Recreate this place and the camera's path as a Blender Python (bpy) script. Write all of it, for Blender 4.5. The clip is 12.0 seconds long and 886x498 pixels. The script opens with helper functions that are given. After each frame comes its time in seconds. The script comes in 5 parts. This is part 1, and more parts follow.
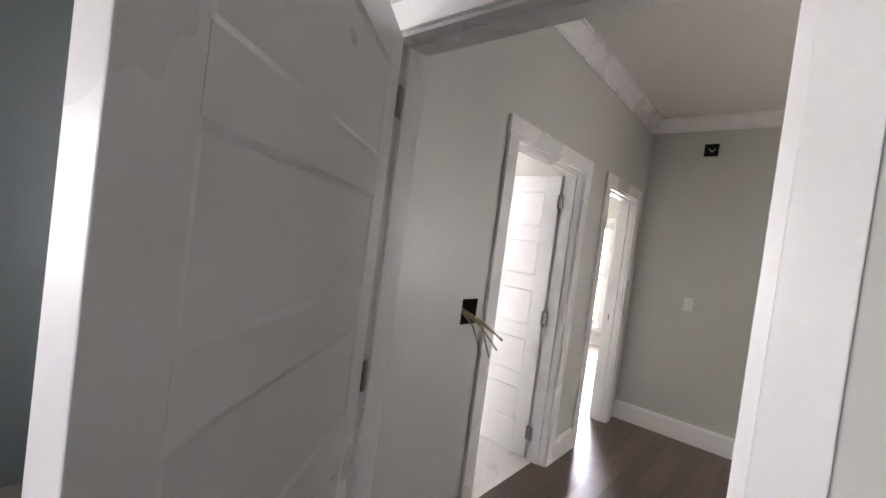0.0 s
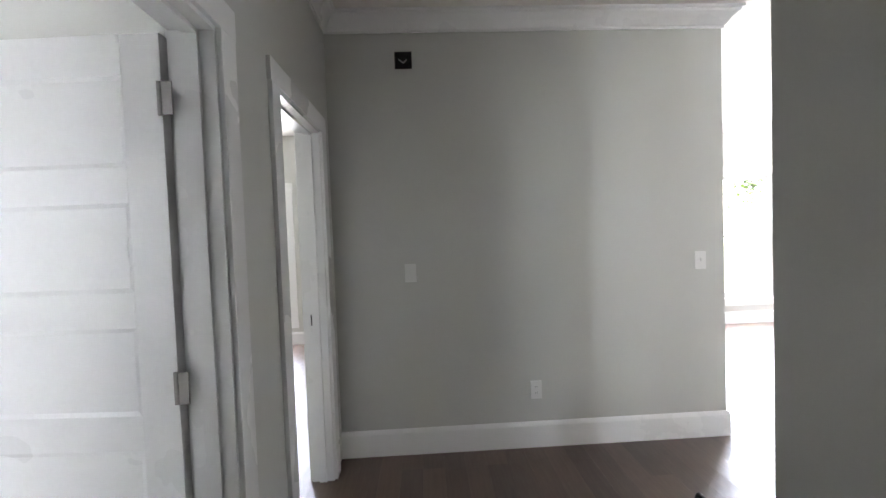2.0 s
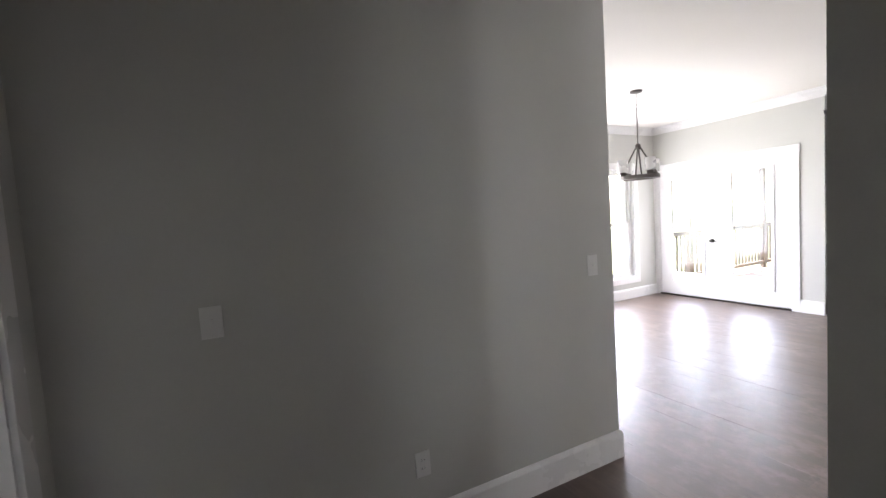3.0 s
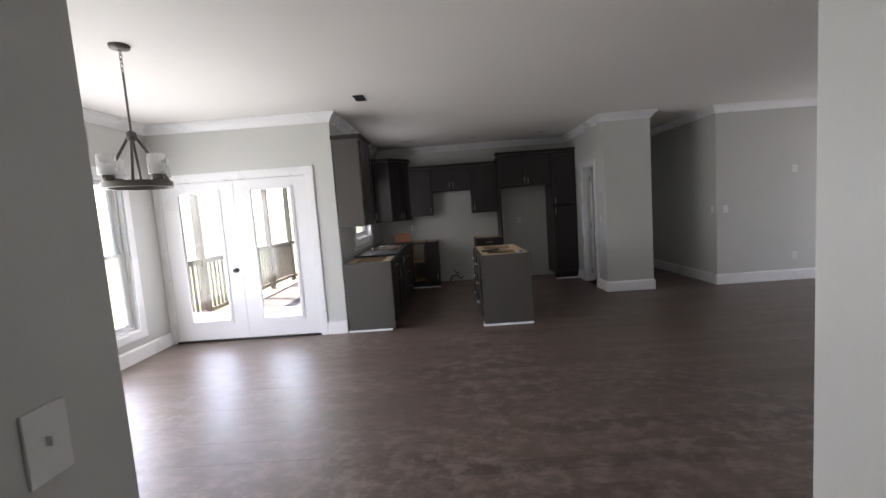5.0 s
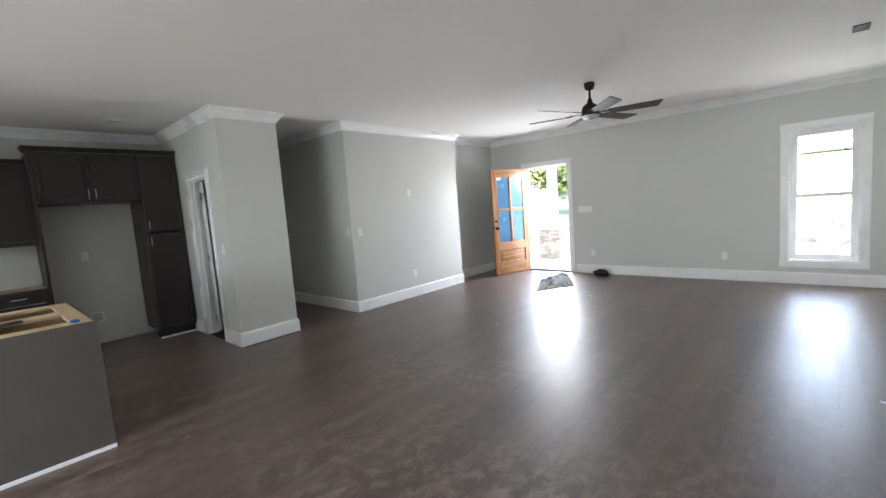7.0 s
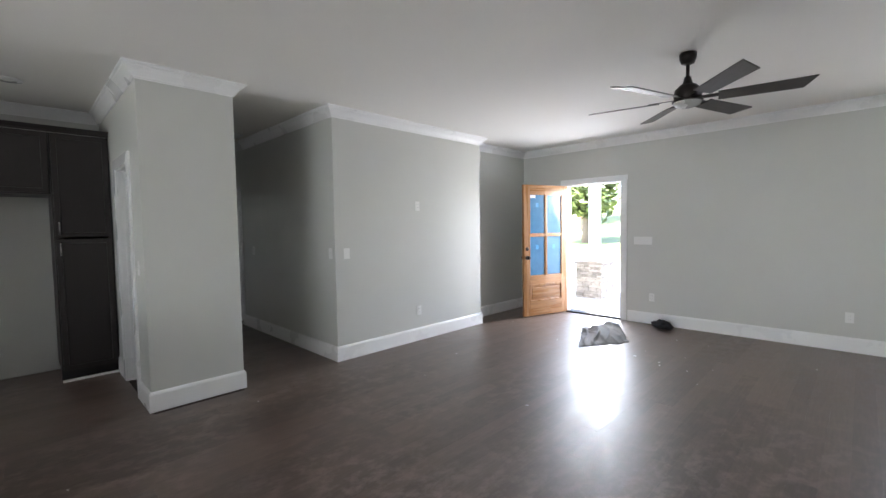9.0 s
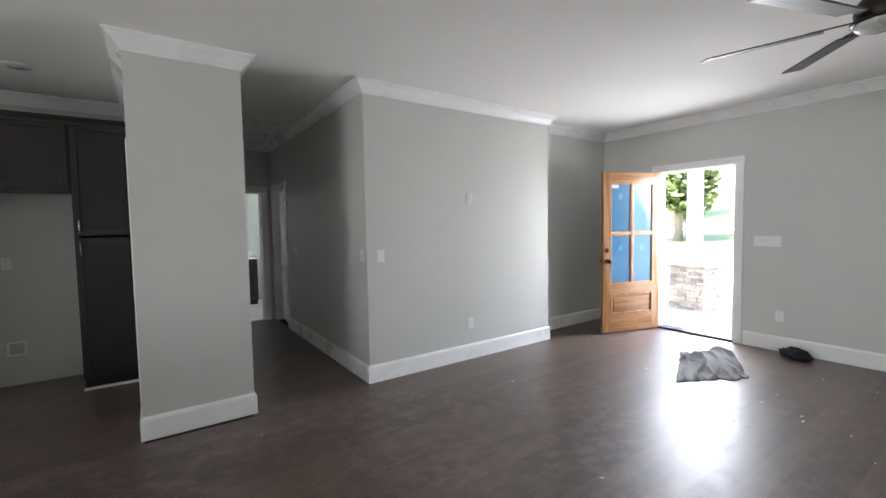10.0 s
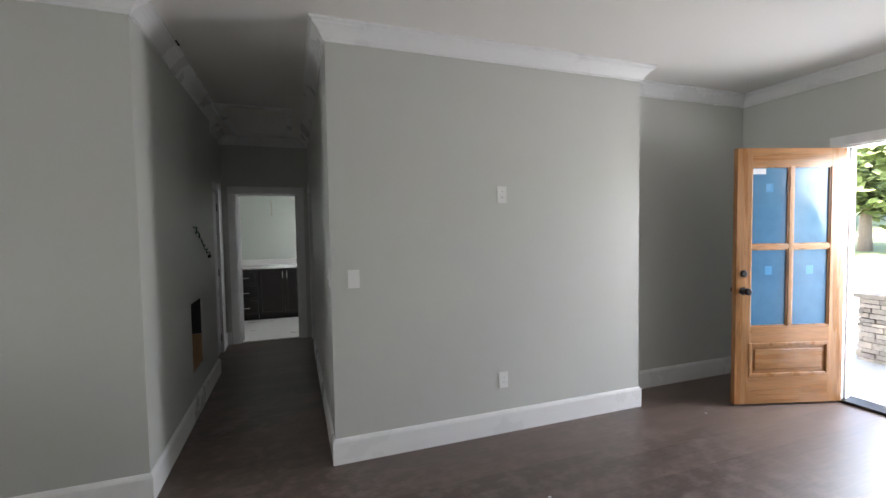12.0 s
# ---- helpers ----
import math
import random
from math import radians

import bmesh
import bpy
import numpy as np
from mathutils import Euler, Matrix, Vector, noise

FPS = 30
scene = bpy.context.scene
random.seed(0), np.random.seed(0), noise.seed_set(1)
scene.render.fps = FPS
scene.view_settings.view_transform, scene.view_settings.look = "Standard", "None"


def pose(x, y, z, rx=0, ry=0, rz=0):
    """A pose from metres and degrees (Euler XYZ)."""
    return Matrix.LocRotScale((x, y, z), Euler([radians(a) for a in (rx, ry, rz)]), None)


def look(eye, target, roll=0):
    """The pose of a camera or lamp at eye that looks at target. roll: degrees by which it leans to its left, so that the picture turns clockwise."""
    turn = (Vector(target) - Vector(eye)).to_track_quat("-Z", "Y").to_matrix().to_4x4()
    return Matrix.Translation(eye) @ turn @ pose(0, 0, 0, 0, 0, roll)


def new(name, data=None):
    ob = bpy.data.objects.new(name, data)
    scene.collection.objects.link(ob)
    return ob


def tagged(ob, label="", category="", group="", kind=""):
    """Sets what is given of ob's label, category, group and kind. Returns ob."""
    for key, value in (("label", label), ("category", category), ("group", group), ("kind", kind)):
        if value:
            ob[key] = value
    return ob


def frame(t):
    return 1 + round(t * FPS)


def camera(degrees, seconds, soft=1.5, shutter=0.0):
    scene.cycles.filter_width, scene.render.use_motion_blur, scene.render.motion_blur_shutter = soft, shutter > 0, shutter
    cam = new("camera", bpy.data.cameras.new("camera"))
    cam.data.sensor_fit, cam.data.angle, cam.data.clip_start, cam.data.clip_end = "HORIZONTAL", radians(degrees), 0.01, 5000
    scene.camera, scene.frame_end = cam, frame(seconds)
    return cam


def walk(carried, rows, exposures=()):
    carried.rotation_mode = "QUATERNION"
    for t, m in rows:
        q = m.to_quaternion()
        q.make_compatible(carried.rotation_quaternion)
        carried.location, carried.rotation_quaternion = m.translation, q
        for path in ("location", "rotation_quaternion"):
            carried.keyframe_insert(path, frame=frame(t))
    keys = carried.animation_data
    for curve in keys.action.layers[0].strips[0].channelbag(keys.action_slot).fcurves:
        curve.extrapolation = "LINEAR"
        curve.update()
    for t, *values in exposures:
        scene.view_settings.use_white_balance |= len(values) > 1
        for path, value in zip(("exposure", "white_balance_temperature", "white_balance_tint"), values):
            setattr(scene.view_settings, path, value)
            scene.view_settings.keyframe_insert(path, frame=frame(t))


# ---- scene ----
cam = camera(92.8, 12.0)
PATH = [
    (0, (-0.669, -7.181, 1.439), (-2.204, -8.463, 1.387), 7.5),
    (0.5, (-0.948, -7.377, 1.431), (-2.724, -8.296, 1.423), 4.0),
    (1, (-1.292, -7.526, 1.422), (-3.171, -8.21, 1.436), 2.0),
    (1.5, (-1.695, -7.67, 1.395), (-3.671, -7.979, 1.396), -1.1),
    (2, (-2.148, -7.757, 1.386), (-4.144, -7.666, 1.317), -2.1),
    (2.5, (-2.612, -7.766, 1.455), (-4.594, -7.509, 1.378), -3.5),
    (2.8, (-2.907, -7.783, 1.456), (-4.798, -7.143, 1.345), -3.9),
    (3.1, (-3.157, -7.751, 1.466), (-4.88, -6.745, 1.32), -4.0),
    (3.2, (-3.226, -7.73, 1.468), (-4.896, -6.641, 1.31), -4.7),
    (4.8, (-4.098, -6.752, 1.48), (-4.286, -4.769, 1.295), -4.6),
    (5, (-4.144, -6.593, 1.477), (-4.181, -4.602, 1.291), -4.1),
    (5.5, (-4.132, -6.133, 1.467), (-3.554, -4.228, 1.271), -3.5),
    (6, (-4.01, -5.73, 1.466), (-3.095, -3.966, 1.24), -3.2),
    (6.5, (-3.878, -5.363, 1.465), (-2.519, -3.909, 1.268), -4.1),
    (7, (-3.664, -5.038, 1.467), (-2.188, -3.704, 1.264), -4.3),
    (7.2, (-3.564, -4.923, 1.471), (-2.081, -3.595, 1.279), -3.4),
    (8.8, (-2.549, -4.112, 1.454), (-1.128, -2.709, 1.35), -1.0),
    (9, (-2.4, -4.01, 1.45), (-0.984, -2.601, 1.346), -0.9),
    (9.5, (-2.02, -3.752, 1.45), (-0.643, -2.306, 1.336), -1.4),
    (10, (-1.62, -3.521, 1.456), (-0.478, -1.883, 1.34), -1.0),
    (10.5, (-1.249, -3.262, 1.457), (-0.18, -1.575, 1.347), -0.2),
    (11, (-0.858, -3.08, 1.465), (0.051, -1.301, 1.365), 0.0),
    (11.5, (-0.535, -2.89, 1.463), (0.192, -1.029, 1.369), -0.0),
    (12, (-0.209, -2.685, 1.475), (0.455, -0.8, 1.386), -0.9),
]
EXPOSURES = [
    (0.0, 6.55, 7000, 24),
    (1.0, 6.38, 6600, 19),
    (1.6, 6.13, 6350, 17),
    (2.0, 6.03, 6450, 17),
    (2.5, 5.63, 6500, 18),
    (3.0, 4.9, 6600, 21),
    (4.8, 4.32, 6600, 20),
    (5.6, 3.74, 6300, 21),
    (6.0, 4.53, 6400, 18),
    (6.5, 5.1, 6400, 14),
    (7.0, 5.15, 6400, 13),
    (9.0, 4.98, 6400, 14),
    (9.6, 4.98, 6400, 14),
    (10.5, 4.98, 6500, 14),
    (11.5, 4.55, 6600, 14),
    (12.0, 4.6, 6600, 14),
]
walk(cam, [(t, look(eye, target, roll)) for t, eye, target, roll in PATH], EXPOSURES)

# ---- world, sun ----
SUN_EL, SUN_AZ = radians(62), radians(290)
world = bpy.data.worlds.new("sky_world")
scene.world = world
world.use_nodes = True
wn = world.node_tree.nodes
wn.clear()
sky = wn.new("ShaderNodeTexSky")
sky.sky_type = "NISHITA"
sky.sun_disc = False
sky.sun_elevation, sky.sun_rotation = SUN_EL, SUN_AZ
sky.air_density, sky.dust_density, sky.ozone_density = 1.0, 2.5, 1.0
wb = wn.new("ShaderNodeBackground")
wb.inputs["Strength"].default_value = 0.10
wo = wn.new("ShaderNodeOutputWorld")
world.node_tree.links.new(sky.outputs[0], wb.inputs[0])
world.node_tree.links.new(wb.outputs[0], wo.inputs[0])

sun_data = bpy.data.lights.new("sun", "SUN")
sun_data.energy, sun_data.angle, sun_data.color = 2.7, radians(0.6), (1.0, 0.95, 0.87)
sun = new("sun", sun_data)
sun_dir = Vector((math.sin(SUN_AZ) * math.cos(SUN_EL), math.cos(SUN_AZ) * math.cos(SUN_EL), math.sin(SUN_EL)))
sun.matrix_world = look(sun_dir * 60, (0, 0, 0))


def sky_lamp(eye, target, sx, sy, watts):
    """An added lamp that stands in for the sky's light at a window or door."""
    d = bpy.data.lights.new("sky_fill_light", "AREA")
    d.shape, d.size, d.size_y, d.energy, d.color = "RECTANGLE", sx, sy, watts, (0.93, 0.97, 1.0)
    new("sky_fill_light", d).matrix_world = look(eye, target)


# added fill for the start room and hall, at windows out of view
for lamp_y in (-8.84, -8.09):
    sky_lamp((4.03, lamp_y, 1.3), (0.0, lamp_y, 1.3), 0.5, 1.5, 0.75)
# added fill at the front door and front window brightens the living room
sky_lamp((4.45, -0.97, 1.15), (0.0, -0.97, -0.5), 0.85, 1.9, 2.9)
sky_lamp((4.03, -5.055, 1.23), (0.0, -5.055, 1.1), 0.68, 1.72, 0.6)
# added fill just inside the panes of the glazed doors
for lamp_x in (-7.26, -6.33):
    sky_lamp((lamp_x, -1.342, 1.07), (lamp_x, -6.0, 0.9), 0.5, 1.6, 0.35)
# added lamps light the laundry leaf and band the cross wall
for lamp_y, watts in ((-9.82, 0.9), (-10.43, 1.3)):
    sky_lamp((-1.36, lamp_y, 1.4), (-5.0, lamp_y, 1.4), 0.3, 1.6, watts)
# added fill at the dining, sink and bedroom windows
sky_lamp((-7.786, -3.33, 1.22), (0.0, -3.33, 1.1), 2.85, 1.68, 4.5)
sky_lamp((-5.51, 0.15, 1.62), (0.0, 0.15, 1.0), 1.05, 0.9, 0.5)
sky_lamp((-7.786, -9.97, 1.18), (0.0, -9.97, 1.1), 0.8, 1.65, 1.6)
# added fill for the bathroom, at a window out of view
sky_lamp((1.14, 4.25, 1.6), (-2.0, 4.25, 1.2), 0.65, 0.75, 0.9)


# ---- materials ----
def mat(name, color, rough=0.5, metal=0.0, var=0.06, scale=3.0, grain=60.0, bump=0.02, per_object=0.0,
        rough_var=0.1, stretch=(1, 1, 1), spec=0.5, coat=0.0, trans=0.0, emit=0.0, color2=None, island=0.0):
    """A painted or natural surface with broad and fine variation of colour, gloss and relief."""
    m = bpy.data.materials.new(name)
    m.use_nodes = True
    nt = m.node_tree
    nd, ln = nt.nodes, nt.links
    bs = nd["Principled BSDF"]
    bs.inputs["Metallic"].default_value = metal
    bs.inputs["Specular IOR Level"].default_value = spec
    bs.inputs["Coat Weight"].default_value = coat
    bs.inputs["Transmission Weight"].default_value = trans
    co = nd.new("ShaderNodeTexCoord")
    mp = nd.new("ShaderNodeMapping")
    mp.inputs["Scale"].default_value = stretch
    ln.new(co.outputs["Object"], mp.inputs[0])
    n1, n2 = nd.new("ShaderNodeTexNoise"), nd.new("ShaderNodeTexNoise")
    for n, s, d in ((n1, scale, 4), (n2, grain, 3)):
        n.inputs["Scale"].default_value, n.inputs["Detail"].default_value = s, d
        ln.new(mp.outputs[0], n.inputs["Vector"])
    ad = nd.new("ShaderNodeMath")
    ad.operation = "ADD"
    ln.new(n1.outputs[0], ad.inputs[0])
    ln.new(n2.outputs[0], ad.inputs[1])
    last = ad.outputs[0]
    if per_object or island:
        if island:
            oi = nd.new("ShaderNodeNewGeometry")
            src, amount = oi.outputs["Random Per Island"], island
        else:
            oi = nd.new("ShaderNodeObjectInfo")
            src, amount = oi.outputs["Random"], per_object
        mr = nd.new("ShaderNodeMath")
        mr.operation = "MULTIPLY_ADD"
        mr.inputs[1].default_value, mr.inputs[2].default_value = amount, -amount / 2
        ln.new(src, mr.inputs[0])
        a2 = nd.new("ShaderNodeMath")
        a2.operation = "ADD"
        ln.new(last, a2.inputs[0])
        ln.new(mr.outputs[0], a2.inputs[1])
        last = a2.outputs[0]
    ramp = nd.new("ShaderNodeMapRange")
    ramp.inputs["From Min"].default_value, ramp.inputs["From Max"].default_value = 0.6, 1.4
    ln.new(last, ramp.inputs[0])
    mix = nd.new("ShaderNodeMix")
    mix.data_type = "RGBA"
    lo = [max(0.0, c * (1 - var)) for c in color]
    hi = [min(1.0, c * (1 + var)) for c in color] if color2 is None else list(color2)
    mix.inputs[6].default_value, mix.inputs[7].default_value = (*lo, 1), (*hi, 1)
    ln.new(ramp.outputs[0], mix.inputs[0])
    ln.new(mix.outputs[2], bs.inputs["Base Color"])
    rr = nd.new("ShaderNodeMapRange")
    rr.inputs["From Min"].default_value, rr.inputs["From Max"].default_value = 0.3, 0.7
    rr.inputs["To Min"].default_value = max(0.02, rough - rough_var)
    rr.inputs["To Max"].default_value = min(1.0, rough + rough_var)
    ln.new(n1.outputs[0], rr.inputs[0])
    ln.new(rr.outputs[0], bs.inputs["Roughness"])
    if bump:
        bp = nd.new("ShaderNodeBump")
        bp.inputs["Strength"].default_value, bp.inputs["Distance"].default_value = min(1.0, bump * 5), 0.004
        ln.new(n2.outputs[0], bp.inputs["Height"])
        ln.new(bp.outputs[0], bs.inputs["Normal"])
    if emit:
        bs.inputs["Emission Color"].default_value = (*color, 1)
        bs.inputs["Emission Strength"].default_value = emit
    return m


def floor_mat(name):
    """Dark stained oak with construction dust trodden over it."""
    m = bpy.data.materials.new(name)
    m.use_nodes = True
    nt = m.node_tree
    nd, ln = nt.nodes, nt.links
    bs = nd["Principled BSDF"]
    geo = nd.new("ShaderNodeNewGeometry")
    oi = nd.new("ShaderNodeObjectInfo")
    mp = nd.new("ShaderNodeMapping")
    mp.inputs["Scale"].default_value = (2.0, 26.0, 1.0)
    ln.new(geo.outputs["Position"], mp.inputs[0])
    grain = nd.new("ShaderNodeTexNoise")
    grain.inputs["Scale"].default_value, grain.inputs["Detail"].default_value = 2.4, 5
    ln.new(mp.outputs[0], grain.inputs["Vector"])
    sm = nd.new("ShaderNodeMath")
    sm.operation = "ADD"
    ln.new(grain.outputs[0], sm.inputs[0])
    rnd = nd.new("ShaderNodeMath")
    rnd.operation = "ADD"
    ln.new(oi.outputs["Random"], rnd.inputs[0])
    ln.new(geo.outputs["Random Per Island"], rnd.inputs[1])
    fr = nd.new("ShaderNodeMath")
    fr.operation = "FRACT"
    ln.new(rnd.outputs[0], fr.inputs[0])
    tone = nd.new("ShaderNodeMath")
    tone.operation = "MULTIPLY_ADD"
    tone.inputs[1].default_value, tone.inputs[2].default_value = 0.62, 0.17
    ln.new(fr.outputs[0], tone.inputs[0])
    ln.new(tone.outputs[0], sm.inputs[1])
    cr = nd.new("ShaderNodeValToRGB")
    cr.color_ramp.elements[0].position, cr.color_ramp.elements[0].color = 0.2, (0.056, 0.036, 0.029, 1)
    cr.color_ramp.elements[1].position, cr.color_ramp.elements[1].color = 1.0, (0.165, 0.112, 0.088, 1)
    hf = nd.new("ShaderNodeMath")
    hf.operation = "MULTIPLY"
    hf.inputs[1].default_value = 0.55
    ln.new(sm.outputs[0], hf.inputs[0])
    ln.new(hf.outputs[0], cr.inputs[0])
    # dust: broad trodden patches broken up by fine scuffs
    d1, d2 = nd.new("ShaderNodeTexNoise"), nd.new("ShaderNodeTexNoise")
    d1.inputs["Scale"].default_value, d1.inputs["Detail"].default_value = 0.75, 3
    d2.inputs["Scale"].default_value, d2.inputs["Detail"].default_value = 8.0, 8
    d2.inputs["Roughness"].default_value, d2.inputs["Distortion"].default_value = 0.68, 0.15
    mp2 = nd.new("ShaderNodeMapping")
    mp2.inputs["Rotation"].default_value = (0, 0, 0.5)
    mp2.inputs["Scale"].default_value = (0.9, 1.2, 1)
    ln.new(geo.outputs["Position"], mp2.inputs[0])
    ln.new(mp2.outputs[0], d1.inputs["Vector"])
    ln.new(mp2.outputs[0], d2.inputs["Vector"])
    r1, r2 = nd.new("ShaderNodeMapRange"), nd.new("ShaderNodeMapRange")
    r1.inputs["From Min"].default_value, r1.inputs["From Max"].default_value = 0.22, 0.62
    r2.inputs["From Min"].default_value, r2.inputs["From Max"].default_value = 0.46, 0.61
    ln.new(d1.outputs[0], r1.inputs[0])
    ln.new(d2.outputs[0], r2.inputs[0])
    pr = nd.new("ShaderNodeMath")
    pr.operation = "MULTIPLY"
    ln.new(r1.outputs[0], pr.inputs[0])
    ln.new(r2.outputs[0], pr.inputs[1])
    am = nd.new("ShaderNodeMath")
    am.operation = "MULTIPLY"
    # the dust lies in the open room, less down the halls
    sep = nd.new("ShaderNodeSeparateXYZ")
    ln.new(geo.outputs["Position"], sep.inputs[0])
    south, east = nd.new("ShaderNodeMapRange"), nd.new("ShaderNodeMapRange")
    for nn, a, b, c, d, src in ((south, -6.4, -5.0, 0.05, 0.54, "Y"), (east, -3.5, 1.5, 1.0, 0.55, "X")):
        nn.inputs["From Min"].default_value, nn.inputs["From Max"].default_value = a, b
        nn.inputs["To Min"].default_value, nn.inputs["To Max"].default_value = c, d
        ln.new(sep.outputs[src], nn.inputs[0])
    both = nd.new("ShaderNodeMath")
    both.operation = "MULTIPLY"
    ln.new(south.outputs[0], both.inputs[0])
    ln.new(east.outputs[0], both.inputs[1])
    ln.new(pr.outputs[0], am.inputs[0])
    ln.new(both.outputs[0], am.inputs[1])
    mx = nd.new("ShaderNodeMix")
    mx.data_type = "RGBA"
    mx.inputs[7].default_value = (0.36, 0.295, 0.27, 1)
    ln.new(am.outputs[0], mx.inputs[0])
    ln.new(cr.outputs[0], mx.inputs[6])
    ln.new(mx.outputs[2], bs.inputs["Base Color"])
    rr = nd.new("ShaderNodeMapRange")
    rr.inputs["To Min"].default_value, rr.inputs["To Max"].default_value = 0.40, 0.56
    ln.new(r2.outputs[0], rr.inputs[0])
    ln.new(rr.outputs[0], bs.inputs["Roughness"])
    bp = nd.new("ShaderNodeBump")
    bp.inputs["Strength"].default_value, bp.inputs["Distance"].default_value = 0.12, 0.002
    ln.new(grain.outputs[0], bp.inputs["Height"])
    ln.new(bp.outputs[0], bs.inputs["Normal"])
    bs.inputs["Coat Weight"].default_value, bs.inputs["Coat Roughness"].default_value = 0.40, 0.37
    return m


M_WALL = mat("wall_paint", (0.575, 0.578, 0.546), 0.42, var=0.03, scale=1.2, grain=180, bump=0.012, rough_var=0.05)
M_CEIL = mat("ceiling_paint", (0.83, 0.81, 0.77), 0.85, var=0.02, scale=1.0, grain=120, bump=0.02)
M_TRIM = mat("trim_paint", (0.83, 0.83, 0.825), 0.3, var=0.02, scale=2.0, grain=90, bump=0.006)
M_DOORW = mat("door_paint", (0.8, 0.8, 0.8), 0.33, var=0.02, scale=2.0, grain=90, bump=0.006)
M_FLOOR = floor_mat("stained_oak")
M_GAP = mat("floor_joint", (0.03, 0.02, 0.015), 0.8)
M_PLATE = mat("white_plastic", (0.78, 0.78, 0.76), 0.35, var=0.02, bump=0)
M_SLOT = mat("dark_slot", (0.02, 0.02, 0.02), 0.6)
M_HOLE = mat("open_box_interior", (0.03, 0.028, 0.028), 0.8, var=0.4)
M_BRONZE = mat("oil_rubbed_bronze", (0.022, 0.018, 0.016), 0.38, metal=0.6, var=0.3)
M_NICKEL = mat("brushed_nickel", (0.68, 0.67, 0.65), 0.3, metal=1.0, var=0.08, grain=200, stretch=(1, 1, 8))
M_HINGE = mat("satin_nickel", (0.30, 0.29, 0.28), 0.42, metal=0.9, var=0.08)
M_GREY = mat("cabinet_stain", (0.0225, 0.0185, 0.0175), 0.42, var=0.25, scale=2.0, grain=22, stretch=(9, 9, 0.7), bump=0.015)
M_GREYEND = mat("cabinet_end_panel", (0.072, 0.064, 0.057), 0.5, var=0.08, scale=1.4, grain=30, stretch=(4, 4, 0.6), bump=0.01)
M_PLY = mat("raw_plywood", (0.62, 0.46, 0.29), 0.6, var=0.18, scale=1.5, grain=14, stretch=(6, 0.7, 6), bump=0.02)
M_OAKDOOR = mat("varnished_mahogany", (0.33, 0.152, 0.054), 0.3, var=0.42, scale=1.6, grain=16, stretch=(10, 10, 0.6), bump=0.015, coat=0.35)
M_OAKH = mat("varnished_mahogany_rail", (0.33, 0.152, 0.054), 0.3, var=0.42, scale=1.6, grain=16, stretch=(0.6, 10, 10), bump=0.015, coat=0.35)
M_FILM = mat("blue_protective_film", (0.075, 0.20, 0.345), 0.16, var=0.15, scale=3, grain=9, bump=0.02, spec=0.5)
M_PEWTER = mat("weathered_pewter", (0.11, 0.10, 0.09), 0.42, metal=0.5, var=0.25)
M_TAPE = mat("paper_tag", (0.7, 0.72, 0.75), 0.6)
M_FILM_MARK = mat("film_print", (0.09, 0.30, 0.55), 0.25)
M_CONC = mat("concrete", (0.42, 0.405, 0.38), 0.85, var=0.12, scale=0.8, grain=30, bump=0.05)
M_GRASS = mat("lawn", (0.045, 0.075, 0.014), 0.9, var=0.5, scale=0.5, grain=14, bump=0.1, color2=(0.09, 0.11, 0.03))
M_DIRT = mat("red_clay", (0.38, 0.19, 0.10), 0.95, var=0.2, scale=0.6, grain=10, bump=0.1)
M_LEAF = mat("leaves", (0.08, 0.12, 0.03), 0.6, var=0.5, scale=1.0, grain=6, bump=0, island=0.6, color2=(0.15, 0.19, 0.06))
M_BARK = mat("bark", (0.13, 0.1, 0.075), 0.95, var=0.3, scale=2, grain=18, stretch=(3, 3, 0.6), bump=0.1)
M_STONE = mat("ledge_stone", (0.44, 0.37, 0.31), 0.85, var=0.35, scale=5, grain=30, bump=0.08, per_object=0.8)
M_MORTAR = mat("stone_backing", (0.12, 0.11, 0.1), 0.95)
M_DECK = mat("deck_boards", (0.42, 0.33, 0.25), 0.75, var=0.2, scale=2, grain=14, stretch=(8, 0.7, 8), bump=0.04, per_object=0.4)
M_RAIL = mat("rail_timber", (0.13, 0.105, 0.085), 0.75, var=0.25, scale=2, grain=14, stretch=(6, 6, 0.8), bump=0.04)
M_SLATE = mat("dark_slate_wall", (0.05, 0.062, 0.066), 0.6, var=0.1)
M_CLOTH = mat("grey_cloth", (0.27, 0.27, 0.28), 0.95, var=0.12, scale=4, grain=220, bump=0.05)
M_BLACKCLOTH = mat("black_cloth", (0.015, 0.015, 0.016), 0.9, var=0.2)
M_TOOLBLACK = mat("black_rubber", (0.018, 0.018, 0.018), 0.55)
M_TOOLBLUE = mat("blue_plastic", (0.02, 0.09, 0.2), 0.4)
M_STEEL = mat("bright_steel", (0.6, 0.6, 0.6), 0.25, metal=1.0)
M_WIRE = mat("copper_cable", (0.52, 0.45, 0.28), 0.5)
M_WIRET = mat("teal_cable", (0.04, 0.11, 0.1), 0.5)
M_STUD = mat("pine_stud", (0.4, 0.24, 0.12), 0.8, var=0.2, stretch=(6, 6, 0.8), grain=18)
M_TILEW = mat("white_floor_tile", (0.72, 0.71, 0.68), 0.35, var=0.04)
M_SPLASH = mat("glazed_tile", (0.5, 0.5, 0.48), 0.08, var=0.05, bump=0.01, per_object=0.25)
M_GROUT = mat("grout", (0.5, 0.5, 0.48), 0.9)
M_BATH = mat("bath_wall_paint", (0.56, 0.60, 0.55), 0.5, var=0.02)
M_WHITETOP = mat("cultured_marble", (0.78, 0.78, 0.76), 0.15, var=0.03)
